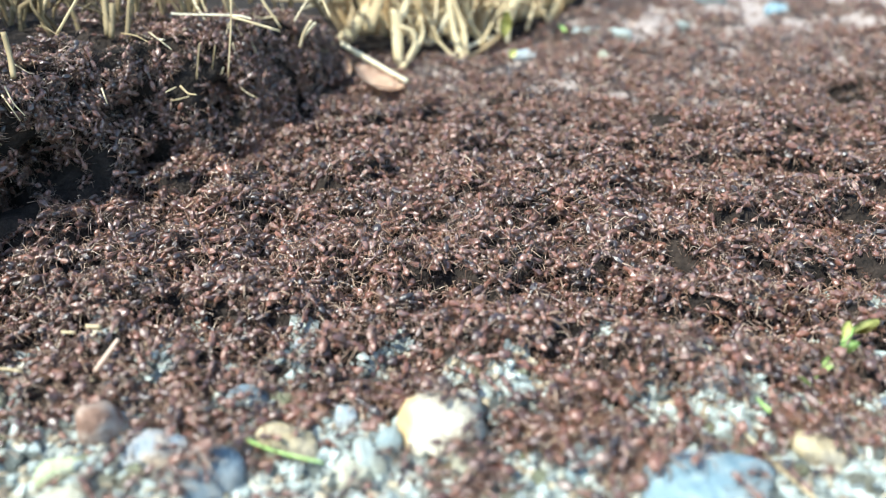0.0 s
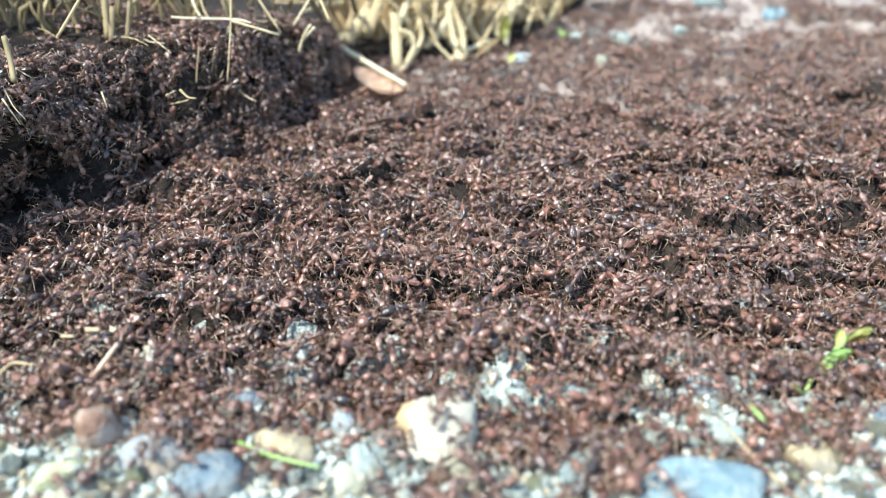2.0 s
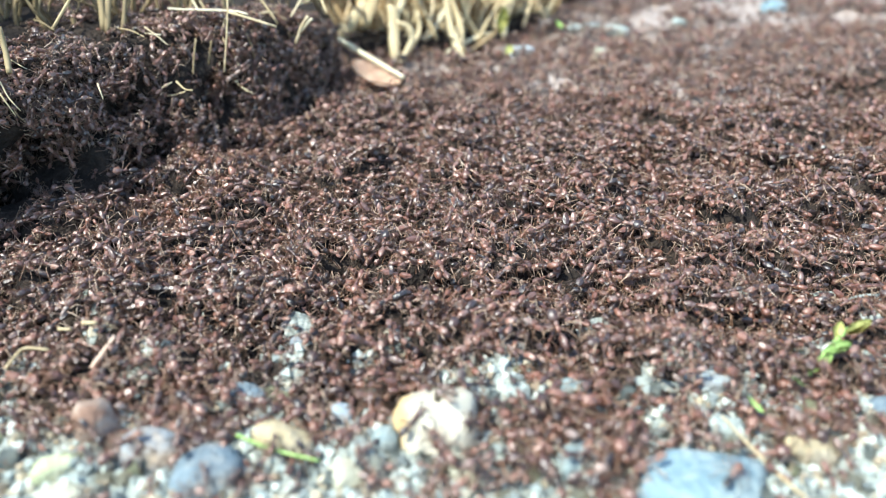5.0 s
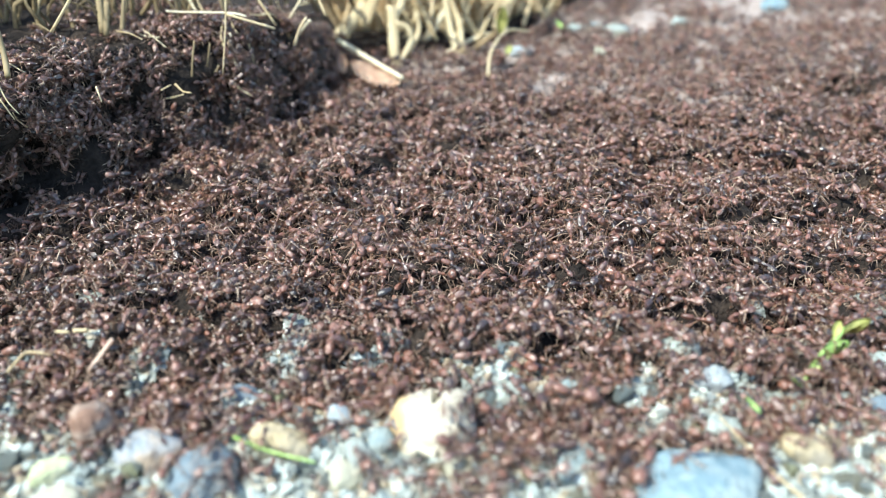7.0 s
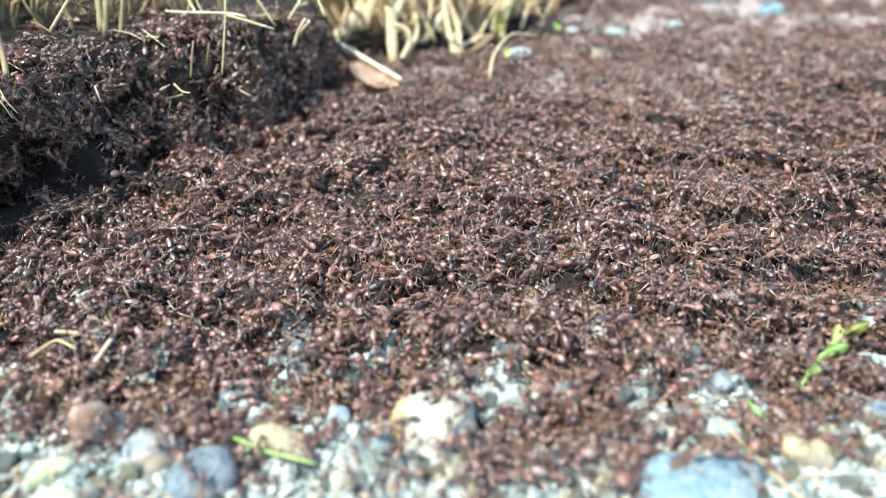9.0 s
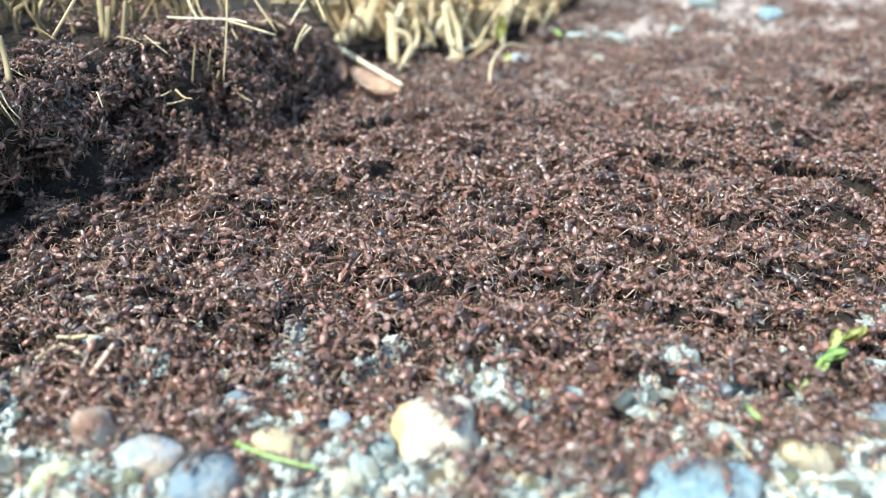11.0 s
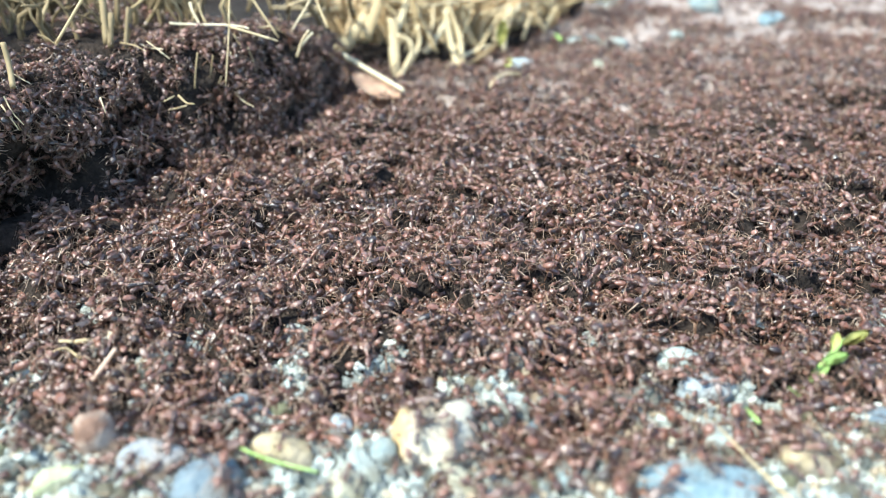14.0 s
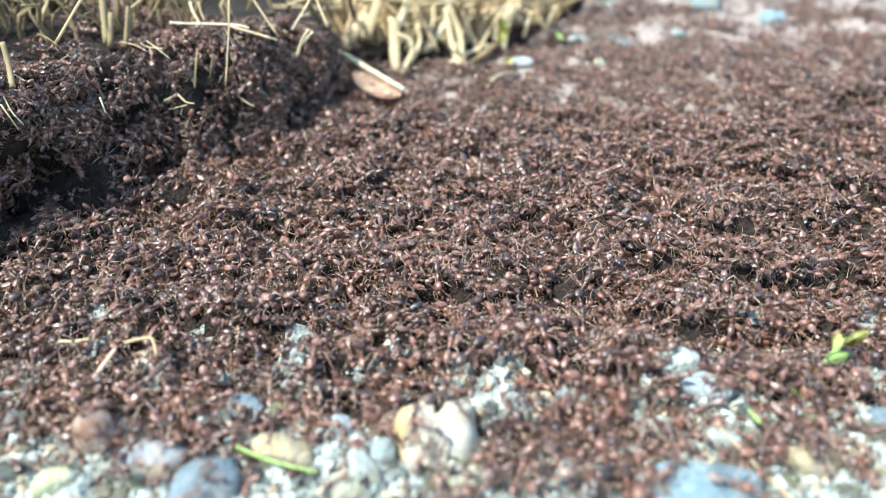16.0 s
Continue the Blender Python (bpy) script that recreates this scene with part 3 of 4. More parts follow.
def build_straws():
    pale, dry, old, tan = M_PALESTRAW, M_STRAW, M_OLDSTRAW, M_TANSTRAW
    rows = [
        ("straw", ((-0.1362, 0.3120, 0.0863), (-0.1434, 0.3071, 0.0766), (-0.1547, 0.3023, 0.0620)), 0.0009, 0.0008, pale, "bleached straw stuck upright in the bank"),
        ("straw", ((-0.0883, 0.3315, 0.0840), (-0.0898, 0.3266, 0.0714), (-0.0914, 0.3237, 0.0580), (-0.0949, 0.3198, 0.0373)), 0.0008, 0.0004, pale, "thin bleached straw hanging before the bank"),
        ("straw", ((-0.0910, 0.3515, 0.0771), (-0.0840, 0.3468, 0.0660), (-0.0742, 0.3420, 0.0517)), 0.0009, 0.0008, pale, "bleached straw leaning on the rim of the bank"),
        ("straw", ((-0.1218, 0.3420, 0.0584), (-0.1155, 0.3420, 0.0579), (-0.0935, 0.3391, 0.0582), (-0.0857, 0.3372, 0.0573)), 0.0007, 0.0006, dry, "dry straw lying flat along the rim"),
        ("straw", ((-0.0948, 0.3391, 0.0577), (-0.0732, 0.3344, 0.0527)), 0.0009, 0.0007, dry, "short dry straw sloping down the rim"),
        ("straw", ((-0.1175, 0.3610, 0.0622), (-0.1146, 0.3562, 0.0571), (-0.1038, 0.3468, 0.0442)), 0.0010, 0.0007, dry, "dry straw slanting into the bank"),
        ("straw", ((-0.1136, 0.3610, 0.0622), (-0.1099, 0.3534, 0.0566), (-0.1009, 0.3468, 0.0461)), 0.0009, 0.0007, old, "weathered straw slanting into the bank"),
        ("straw", ((-0.0593, 0.3705, 0.0701), (-0.0634, 0.3657, 0.0610), (-0.0709, 0.3562, 0.0505)), 0.0008, 0.0006, dry, "dry straw rising from the ants on the rim"),
        ("straw", ((-0.0632, 0.3705, 0.0701), (-0.0594, 0.3657, 0.0610), (-0.0541, 0.3562, 0.0518)), 0.0010, 0.0008, pale, "bleached straw crossing another on the rim"),
        ("straw", ((-0.1474, 0.3420, 0.0769), (-0.1487, 0.3401, 0.0678), (-0.1479, 0.3325, 0.0517)), 0.0015, 0.0017, old, "thick olive-brown grass stalk rooted in the bank"),
        ("straw_stub", ((-0.1436, 0.3344, 0.0650), (-0.1446, 0.3277, 0.0520)), 0.0014, 0.0014, old, "cut olive-brown straw stub in the bank"),
        ("straw_stub", ((-0.1369, 0.3372, 0.0667), (-0.1380, 0.3277, 0.0517)), 0.0009, 0.0012, old, "thin cut straw stub in the bank"),
        ("straw_bit", ((-0.1120, 0.3081, 0.0378), (-0.1082, 0.3052, 0.0357), (-0.1040, 0.3023, 0.0363)), 0.0008, 0.0004, pale, "short pale straw bit carried on the ants"),
        ("straw_bit", ((-0.1325, 0.2808, 0.0476), (-0.1300, 0.2769, 0.0429)), 0.0006, 0.0004, pale, "tiny pale straw bit on the bank"),
        ("straw_stub", ((-0.1618, 0.2779, 0.0702), (-0.1599, 0.2740, 0.0625), (-0.1575, 0.2681, 0.0566)), 0.0012, 0.0013, old, "brown splintered straw stub in the bank"),
        ("straw_bit", ((-0.1602, 0.262, 0.0524), (-0.1548, 0.259, 0.0437)), 0.0006, 0.0003, pale, "frayed pale straw fibre on the bank"),
        ("straw", ((-0.0589, 0.420, 0.0190), (-0.0406, 0.409, 0.0120), (-0.0212, 0.3781, 0.0130)), 0.0017, 0.0014, dry, "thick dry straw fallen across the foot of the grass"),
        ("straw", ((-0.0315, 0.4550, 0.0496), (-0.0380, 0.4500, 0.0382), (-0.0459, 0.4400, 0.0203)), 0.0028, 0.0034, pale, "broad pale straw leaning out of the grass clump"),
        ("straw", ((-0.0237, 0.4600, 0.0484), (-0.0169, 0.4550, 0.0336), (-0.0043, 0.4450, 0.0105)), 0.0015, 0.0011, pale, "pale straw slanting down from the grass clump"),
        ("straw", ((-0.0041, 0.4600, 0.0485), (0.0036, 0.4550, 0.0304), (0.0083, 0.4500, 0.0187), (0.0107, 0.4400, 0.0052)), 0.0019, 0.0020, pale, "bent pale straw standing in the grass clump"),
        ("straw", ((0.0463, 0.4750, 0.0450), (0.0388, 0.4700, 0.0330), (0.0280, 0.4620, 0.0201), (0.0189, 0.4520, 0.0069)), 0.0013, 0.0012, dry, "long yellow straw slanting through the grass clump"),
        ("straw", ((-0.0200, 0.4500, 0.0478), (-0.0247, 0.4450, 0.0306), (-0.0299, 0.4350, 0.0204), (-0.0277, 0.4250, 0.0009)), 0.0019, 0.0026, pale, "kinked pale straw rooted at the foot of the clump"),
        ("straw", ((-0.0160, 0.4450, 0.0268), (-0.0150, 0.4400, 0.0158), (-0.0255, 0.4270, 0.0022)), 0.0013, 0.0016, pale, "short bent straw joining a kinked one"),
        ("straw", ((0.0335, 0.4650, 0.0090), (0.0181, 0.4550, 0.0081), (0.0004, 0.4400, 0.0040)), 0.0013, 0.0011, dry, "fallen yellow straw lying along the clump's foot"),
        ("straw", ((-0.0473, 0.4500, 0.0476), (-0.0534, 0.4450, 0.0331), (-0.0562, 0.4350, 0.0232)), 0.0018, 0.0016, tan, "tan straw behind the end of the bank"),
        ("straw", ((-0.0059, 0.4700, 0.0427), (-0.0075, 0.4600, 0.0222), (-0.0118, 0.4520, 0.0077)), 0.0012, 0.0010, tan, "tan straw standing in the grass clump"),
        ("straw", ((0.0612, 0.5000, 0.0354), (0.0542, 0.4900, 0.0205), (0.0487, 0.4800, 0.0073)), 0.0013, 0.0012, tan, "tan straw at the edge of the grass clump"),
        ("grass_leaf", ((-0.0631, 0.4480, 0.0090), (-0.0554, 0.4500, 0.0177), (-0.0486, 0.4520, 0.0244), (-0.0399, 0.4550, 0.0333)), 0.0046, 0.0036, pale, "broad pale grass leaf leaning over the end of the bank"),
        ("grass_leaf", ((-0.0277, 0.4240, 0.0001), (-0.0283, 0.4280, 0.0082), (-0.0287, 0.4340, 0.0177), (-0.0300, 0.4420, 0.0312)), 0.0028, 0.0034, pale, "broad pale grass sheath standing before the clump"),
        ("straw", ((-0.0266, 0.4230, 0.0018), (-0.0215, 0.4270, 0.0096), (-0.0186, 0.4300, 0.0158), (-0.0202, 0.4320, 0.0215), (-0.0271, 0.4330, 0.0244)), 0.0017, 0.0015, pale, "looped pale straw curling back to its root"),
        ("straw", ((-0.0178, 0.4580, 0.0319), (-0.0126, 0.4550, 0.0216), (-0.0060, 0.4500, 0.0102)), 0.0012, 0.001, tan, "thin tan straw hanging into the dark gap"),
        ("straw", ((-0.0001, 0.4560, 0.0325), (0.0020, 0.4520, 0.0219), (0.0040, 0.4480, 0.0132), (0.0084, 0.4400, 0.0018)), 0.0021, 0.0022, pale, "bent cream straw at the foot of the clump"),
        ("grass_leaf", ((0.0406, 0.4660, 0.0305), (0.0341, 0.4620, 0.0210), (0.0289, 0.4580, 0.0128)), 0.0028, 0.0022, pale, "pale grass leaf slanting down to the ground"),
        ("straw", ((0.0338, 0.4620, 0.0122), (0.0201, 0.4500, 0.0052), (0.0054, 0.4400, 0.0011)), 0.0017, 0.0016, tan, "fallen tan straw lying along the clump's foot"),
        ("straw", ((0.0552, 0.4900, 0.0240), (0.0588, 0.4860, 0.0175), (0.0623, 0.4820, 0.0116)), 0.0017, 0.0015, tan, "tan straw at the far end of the clump"),
        ("straw", ((0.0713, 0.5000, 0.0213), (0.0670, 0.4960, 0.0153), (0.0632, 0.4900, 0.0106)), 0.0015, 0.0014, pale, "pale straw crossing another at the clump's end"),
        ("straw_bit", ((-0.0970, 0.1751, 0.0110), (-0.0991, 0.1706, 0.0090), (-0.1019, 0.1666, 0.0060)), 0.0008, 0.0010, M_LEAF, "pinkish tan stick half sunk among the ants"),
        ("straw_chip", ((-0.1158, 0.1796, 0.0100), (-0.1118, 0.1794, 0.0100)), 0.0008, 0.0008, pale, "small flat straw chip on the ants"),
        ("straw_fibre", ((-0.1394, 0.3270, 0.0544), (-0.1310, 0.3200, 0.0555), (-0.1239, 0.3140, 0.0548)), 0.0004, 0.0003, pale, "thin pale straw fibre lying on the bank"),
        ("straw_fibre", ((-0.1283, 0.3280, 0.0546), (-0.1220, 0.3220, 0.0530), (-0.1166, 0.3190, 0.0498)), 0.0004, 0.0003, dry, "thin tan straw fibre lying on the bank"),
        ("straw_stub", ((-0.1059, 0.3240, 0.0510), (-0.1072, 0.3215, 0.0440), (-0.1084, 0.3195, 0.0365)), 0.0005, 0.0006, old, "dull grey straw stub leaning on the bank"),
        ("straw_stub", ((-0.1002, 0.3265, 0.0490), (-0.1027, 0.3250, 0.0392)), 0.0005, 0.0006, old, "short brown straw stub leaning on the bank"),
        ("straw_fibre", ((-0.1593, 0.2752, 0.0588), (-0.1548, 0.2726, 0.0573)), 0.0004, 0.0003, pale, "tiny pale straw fibre on the bank"),
        ("straw_fibre", ((-0.1593, 0.2637, 0.0550), (-0.1570, 0.2620, 0.0495), (-0.1535, 0.2608, 0.0450)), 0.0005, 0.0003, pale, "frayed pale straw fibre hanging on the bank"),
        ("straw", ((-0.1800, 0.3380, 0.0545), (-0.1690, 0.3230, 0.0580), (-0.1572, 0.3086, 0.0590)), 0.0006, 0.0004, old, "dull weathered straw lying on the rim"),
        ("straw_fibre", ((-0.0939, 0.3310, 0.0290), (-0.0900, 0.3280, 0.0270), (-0.0852, 0.3256, 0.0254)), 0.0005, 0.0003, dry, "thin tan straw fibre on the shaded bank"),
        ("straw_fibre", ((-0.1193, 0.3096, 0.0345), (-0.1153, 0.3120, 0.0360)), 0.0004, 0.0003, pale, "tiny pale straw fibre on the bank"),
        ("twig", ((0.0735, 0.1465, 0.0080), (0.0790, 0.139, 0.0050), (0.0850, 0.1295, 0.0030), (0.0900, 0.1230, 0.0020)), 0.0004, 0.0008, M_STRAW, "thin tan twig lying beside the blue stone"),
        ("green_grass", ((-0.0545, 0.1420, 0.0050), (-0.0450, 0.1380, 0.0042), (-0.0320, 0.1345, 0.0036)), 0.0008, 0.0006, M_GREEN, "fresh green grass blade lying on the grit"),
    ]
    rnd = random.Random(77)
    for i in range(46):
        s, q = rnd.uniform(34, 78), rnd.choice((rnd.uniform(0.45, 1.0), rnd.uniform(0.9, 1.15)))
        b, b2 = bank_point(s, q), bank_point(s + rnd.uniform(-1.6, 1.6), q + rnd.uniform(-0.22, 0.22))
        if not -0.2 < b.x < -0.05 or (b2 - b).length > 0.016:
            continue
        mid = (b + b2) / 2 + Vector((rnd.gauss(0, 0.0008), -0.002, 0.003))
        off = Vector((0.0010, -0.0026, 0.0034))
        rows.append(("straw_fibre", (tuple(b + off), tuple(mid), tuple(b2 + off * rnd.uniform(0.6, 2.0))), rnd.uniform(0.0004, 0.0008), rnd.uniform(0.0003, 0.0005), rnd.choice((pale, dry, dry, old)), "thin dry straw fibre caught among ants on the bank"))
    for i in range(9):
        x, y = rnd.uniform(-0.060, 0.050), rnd.uniform(0.452, 0.466)
        y += 0.40 * max(0.0, x) + 0.012 * (x < -0.045)
        dx, h, kink = rnd.choice((-1, 1)) * rnd.uniform(0.003, 0.020), rnd.uniform(0.030, 0.055), rnd.gauss(0, 0.006)
        w = rnd.uniform(0.0009, 0.0026)
        rows.append(("straw", ((x, y, 0.001), (x + 0.2 * dx + kink, y + 0.002, 0.35 * h), (x + 0.8 * dx + 0.5 * kink, y + 0.005, 0.72 * h), (x + dx, y + 0.010, h)), w, 0.7 * w, rnd.choice((pale, pale, dry)), "dry straw leaning across the front of the grass clump"))
    for name, pts, r0, r1, mat, label in rows:
        if max(r0, r1) <= 0.001:
            r0, r1 = 0.74 * r0, 0.74 * r1
        straw(name, pts, r0, r1, mat, label, "grass" if name in ("green_grass", "grass_leaf") else "twig" if name == "twig" else "straw")
    CARRIED.append(straw("bent_straw", ((-0.0055, -0.0045, 0), (-0.0015, 0.0005, 0.0008), (0.0010, 0.0010, 0.0010), (0.0065, -0.0015, 0)), 0.0006, 0.0005, pale, "bent yellowish straw carried over the ants"))
    CARRIED.append(straw("straw_chip", ((-0.0022, 0, 0), (0.0022, 0.0003, 0)), 0.0008, 0.0007, pale, "small pale straw chip carried by the ants"))
    drag = straw("curved_straw", ((0, 0, 0), (0.002, 0.010, 0.011), (0.011, 0.024, 0.018), (0.026, 0.036, 0.014)), 0.0008, 0.0006, pale, "curved pale straw dragged along by the ants")
    drag.matrix_world = pose(0.0241, 0.4000, 0.0040)
    CARRIED.append(drag)
    sprig = tagged(new("husk_sprig"), "forked dry grass husk standing on the rim", "straw")
    for pts in (((-0.0679, 0.3468, 0.0412), (-0.0646, 0.3458, 0.0488), (-0.0608, 0.3439, 0.0543)), ((-0.0655, 0.3468, 0.0463), (-0.0617, 0.3448, 0.0507), (-0.0591, 0.3439, 0.0533))):
        bm = bmesh.new()
        tube(bm, smooth_line(pts, 4), 0.0007, 6)
        part("husk", bm, M_STRAW, sprig)


def build_tuft(name, cx, cy, z, n, spread, height, lean, mats, label, seed, r=(0.0007, 0.0017), wild=0.35):
    """A tuft of dry grass: every blade is a part, rooted close together and falling outwards."""
    rnd = random.Random(seed)
    root = tagged(new(name), label, "grass")
    root.location = (cx, cy, z)
    for _ in range(n):
        a, d = rnd.uniform(0, 2 * math.pi), spread * math.sqrt(rnd.random())
        x, y = d * math.cos(a), 0.7 * d * math.sin(a)
        h = height * rnd.uniform(0.5, 1.15)
        lx, ly = lean[0] + rnd.gauss(0, wild), lean[1] + rnd.gauss(0, 0.7 * wild)
        if wild > 0.5 and rnd.random() < 0.04:
            # broken: bent over, its tip on the ground
            g, o = rnd.uniform(0.25, 0.5) * h, rnd.uniform(0.4, 1.0) * h
            u = rnd.uniform(-2.9, -0.2)
            cx2, cy2 = math.cos(u), math.sin(u)
            pts = [(x, y, -0.006), (x + 0.3 * o * cx2, y + 0.3 * o * cy2, g), (x + 0.7 * o * cx2, y + 0.6 * o * cy2, g * 0.9), (x + o * cx2, y + 0.8 * o * cy2, 0.003)]
        else:
            bend = rnd.uniform(0.05, 0.4)
            kx, ky = rnd.gauss(0, 0.22 * wild) * h, rnd.gauss(0, 0.16 * wild) * h
            pts = [(x, y, -0.006), (x + 0.25 * lx * h + kx, y + 0.25 * ly * h + ky, 0.4 * h), (x + 0.6 * lx * h - kx, y + 0.6 * ly * h, 0.78 * h), (x + (1 + bend) * lx * h, y + (1 + bend) * ly * h, h * (1 - 0.25 * bend))]
        bm = bmesh.new()
        w = rnd.uniform(*r)
        line = smooth_line(pts, 3)
        line = [p + Vector((rnd.gauss(0, 0.0005), rnd.gauss(0, 0.0005), 0)) * (wild > 0.5) for p in line]
        k = len(line) - 1
        tube(bm, line, [w * (1 - 0.6 * (i / k) ** 2) * rnd.uniform(0.85, 1.1) for i in range(k + 1)], 5, rnd.uniform(0.35, 0.8))
        part("blade", bm, rnd.choice(mats), root)
    return root


def build_grass():
    dry = (M_STRAW, M_TANSTRAW, M_TANSTRAW, M_TANSTRAW, M_PALESTRAW)
    lab = "clump of dry straw-yellow grass with bent broken blades"
    for i, (x, y, z, n, h, d) in enumerate(((-0.054, 0.474, 0.010, 12, 0.05, 0.009), (-0.036, 0.480, 0.004, 9, 0.05, 0.009), (-0.004, 0.486, 0.004, 9, 0.05, 0.009), (0.014, 0.484, 0.004, 12, 0.045, 0.009), (0.034, 0.498, 0.004, 14, 0.045, 0.010),
                                            (0.056, 0.524, 0.004, 20, 0.045, 0.014), (0.074, 0.552, 0.004, 20, 0.045, 0.014), (0.10, 0.60, 0.006, 22, 0.05, 0.018), (-0.03, 0.510, 0.006, 20, 0.036, 0.016), (0.0, 0.516, 0.006, 20, 0.036, 0.016), (0.03, 0.54, 0.006, 20, 0.036, 0.016), (-0.06, 0.505, 0.01, 20, 0.036, 0.016))):
        build_tuft("dry_grass_tuft", x, y, z, n, d, h, (0.05, -0.12), dry, lab, 1 + i, (0.0010, 0.0030), 0.8)
    for i, (x, y, h) in enumerate(((-0.046, 0.490, 0.030), (-0.028, 0.488, 0.034), (-0.012, 0.496, 0.032), (0.004, 0.498, 0.034), (0.022, 0.504, 0.032), (0.042, 0.514, 0.032))):
        build_tuft("dry_grass_tuft", x, y, 0.004, 26, 0.012, h, (0.0, -0.05), (M_TANSTRAW, M_TANSTRAW, M_STRAW), "dense low tuft of tan dry grass inside the clump", 120 + i, (0.0009, 0.0022), 0.7)
    olds = (M_OLDSTRAW,)
    lab2 = "tuft of brown weathered grass stems rooted in the bank"
    for i, (x, y, z) in enumerate(((-0.162, 0.352, 0.050), (-0.135, 0.362, 0.050), (-0.185, 0.350, 0.050), (-0.215, 0.355, 0.052), (-0.112, 0.378, 0.048), (-0.25, 0.34, 0.052), (-0.14, 0.40, 0.054), (-0.2, 0.41, 0.054), (-0.09, 0.42, 0.05), (-0.07, 0.41, 0.046))):
        build_tuft("weathered_grass_tuft", x, y, z, 10, 0.022, 0.036, (0, 0.05), olds, lab2, 20 + i, (0.0005, 0.0015), 0.62)

    lab3 = "dense dark weathered grass tussock by the bank; unseen left ones added for shade"
    # Last seven are unseen, out of view at left, added to shade the bank.
    for i, (x, y) in enumerate(((-0.155, 0.425), (-0.195, 0.418), (-0.235, 0.415), (-0.28, 0.41), (-0.175, 0.47), (-0.23, 0.47), (-0.30, 0.46), (-0.245, 0.255), (-0.27, 0.295), (-0.25, 0.325), (-0.285, 0.235), (-0.228, 0.222), (-0.258, 0.205), (-0.24, 0.236))):
        build_tuft("grass_tussock", x, y, 0.045, 56 if y > 0.4 else 60, 0.026, 0.055 if y > 0.4 else 0.108, (0, 0.05), (M_OLDSTRAW,), lab3, 60 + i, (0.0009, 0.0020), 0.18)


def leaf_bm(length, width, curl, seed):
    """A thin leaf with a midrib fold, curled edges and an uneven outline."""
    bm = bmesh.new()
    n, m = 12, 6
    top = [[None] * (m + 1) for _ in range(n + 1)]
    for i in range(n + 1):
        t = i / n
        w = width * (math.sin(math.pi * min(1, t * 0.96 + 0.02)) ** 0.7) * (1 + 0.15 * noise.noise((t * 6, seed, 0)))
        for j in range(m + 1):
            s = 2 * j / m - 1
            top[i][j] = bm.verts.new((t * length, s * w / 2, curl * length * (t - 0.5) ** 2 + 0.25 * w * abs(s) + 0.05 * length * noise.noise((t * 3, s * 2, seed))))
    for i in range(n):
        for j in range(m):
            bm.faces.new((top[i][j], top[i + 1][j], top[i + 1][j + 1], top[i][j + 1]))
    bmesh.ops.solidify(bm, geom=bm.faces[:], thickness=0.0003)
    return bm


def build_leaves():
    ob = part("dry_leaf", leaf_bm(0.031, 0.022, 0.8, 3), M_LEAF)
    ob.matrix_world = pose(-0.0500, 0.3945, 0.0100, -8, 12, -34)
    tagged(ob, "curled peach-brown dead leaf at the foot of the grass", "leaf")
    ob = part("dry_leaf", leaf_bm(0.014, 0.006, 0.4, 8), M_LEAF)
    ob.matrix_world = pose(-0.0555, 0.409, 0.0150, 30, 35, -75)
    tagged(ob, "small curled tan leaf scrap among the ants", "leaf")
    sprout = tagged(new("green_sprout"), "small bright green sprout with a yellowing tip", "plant")
    sprout.location = (0.1036, 0.1655, ground_z(0.1036, 0.1655) + 0.002)
    bm = bmesh.new()
    tube(bm, smooth_line(((-0.001, -0.002, -0.004), (0.004, 0.003, 0.002), (0.010, 0.008, 0.005), (0.017, 0.014, 0.0065)), 5), [0.0007] * 16, 6)
    part("stem", bm, M_GREEN, sprout)
    for x, y, z, a, l, mat in ((0.002, 0.001, 0.001, 35, 0.010, M_GREEN), (0.007, 0.006, 0.004, 10, 0.009, M_GREEN), (0.011, 0.009, 0.005, 60, 0.009, M_YGREEN), (0.015, 0.012, 0.006, 20, 0.010, M_YGREEN)):
        lf = part("leaf", leaf_bm(0.95 * l, 0.0036, 0.3, a), mat, sprout)
        lf.matrix_basis = pose(x, y, z, 30, -15, a)
    for x, y, s, mat, lab in ((0.0840, 0.1460, 0.006, M_GREEN, "tiny bright green leaf scrap on white grit"), (0.0985, 0.1555, 0.0045, M_GREEN, "tiny green leaf scrap behind the tan stone"), (0.0720, 0.474, 0.011, M_GREEN, "small green leaf beside the pale stone"), (0.033, 0.452, 0.015, M_YGREEN, "yellow-green leaf in the dry grass"), (0.034, 0.419, 0.010, M_YGREEN, "yellowed leaf scrap lying on the ants")):
        lf = part("leaf_scrap", leaf_bm(s, s * 0.45, 0.4, x * 100), mat)
        lf.matrix_world = pose(x, y, ground_z(x, y) + (0.012 if y == 0.452 else 0.008), 20, -75 if y == 0.452 else -10, 40 + x * 900)
        tagged(lf, lab, "leaf")


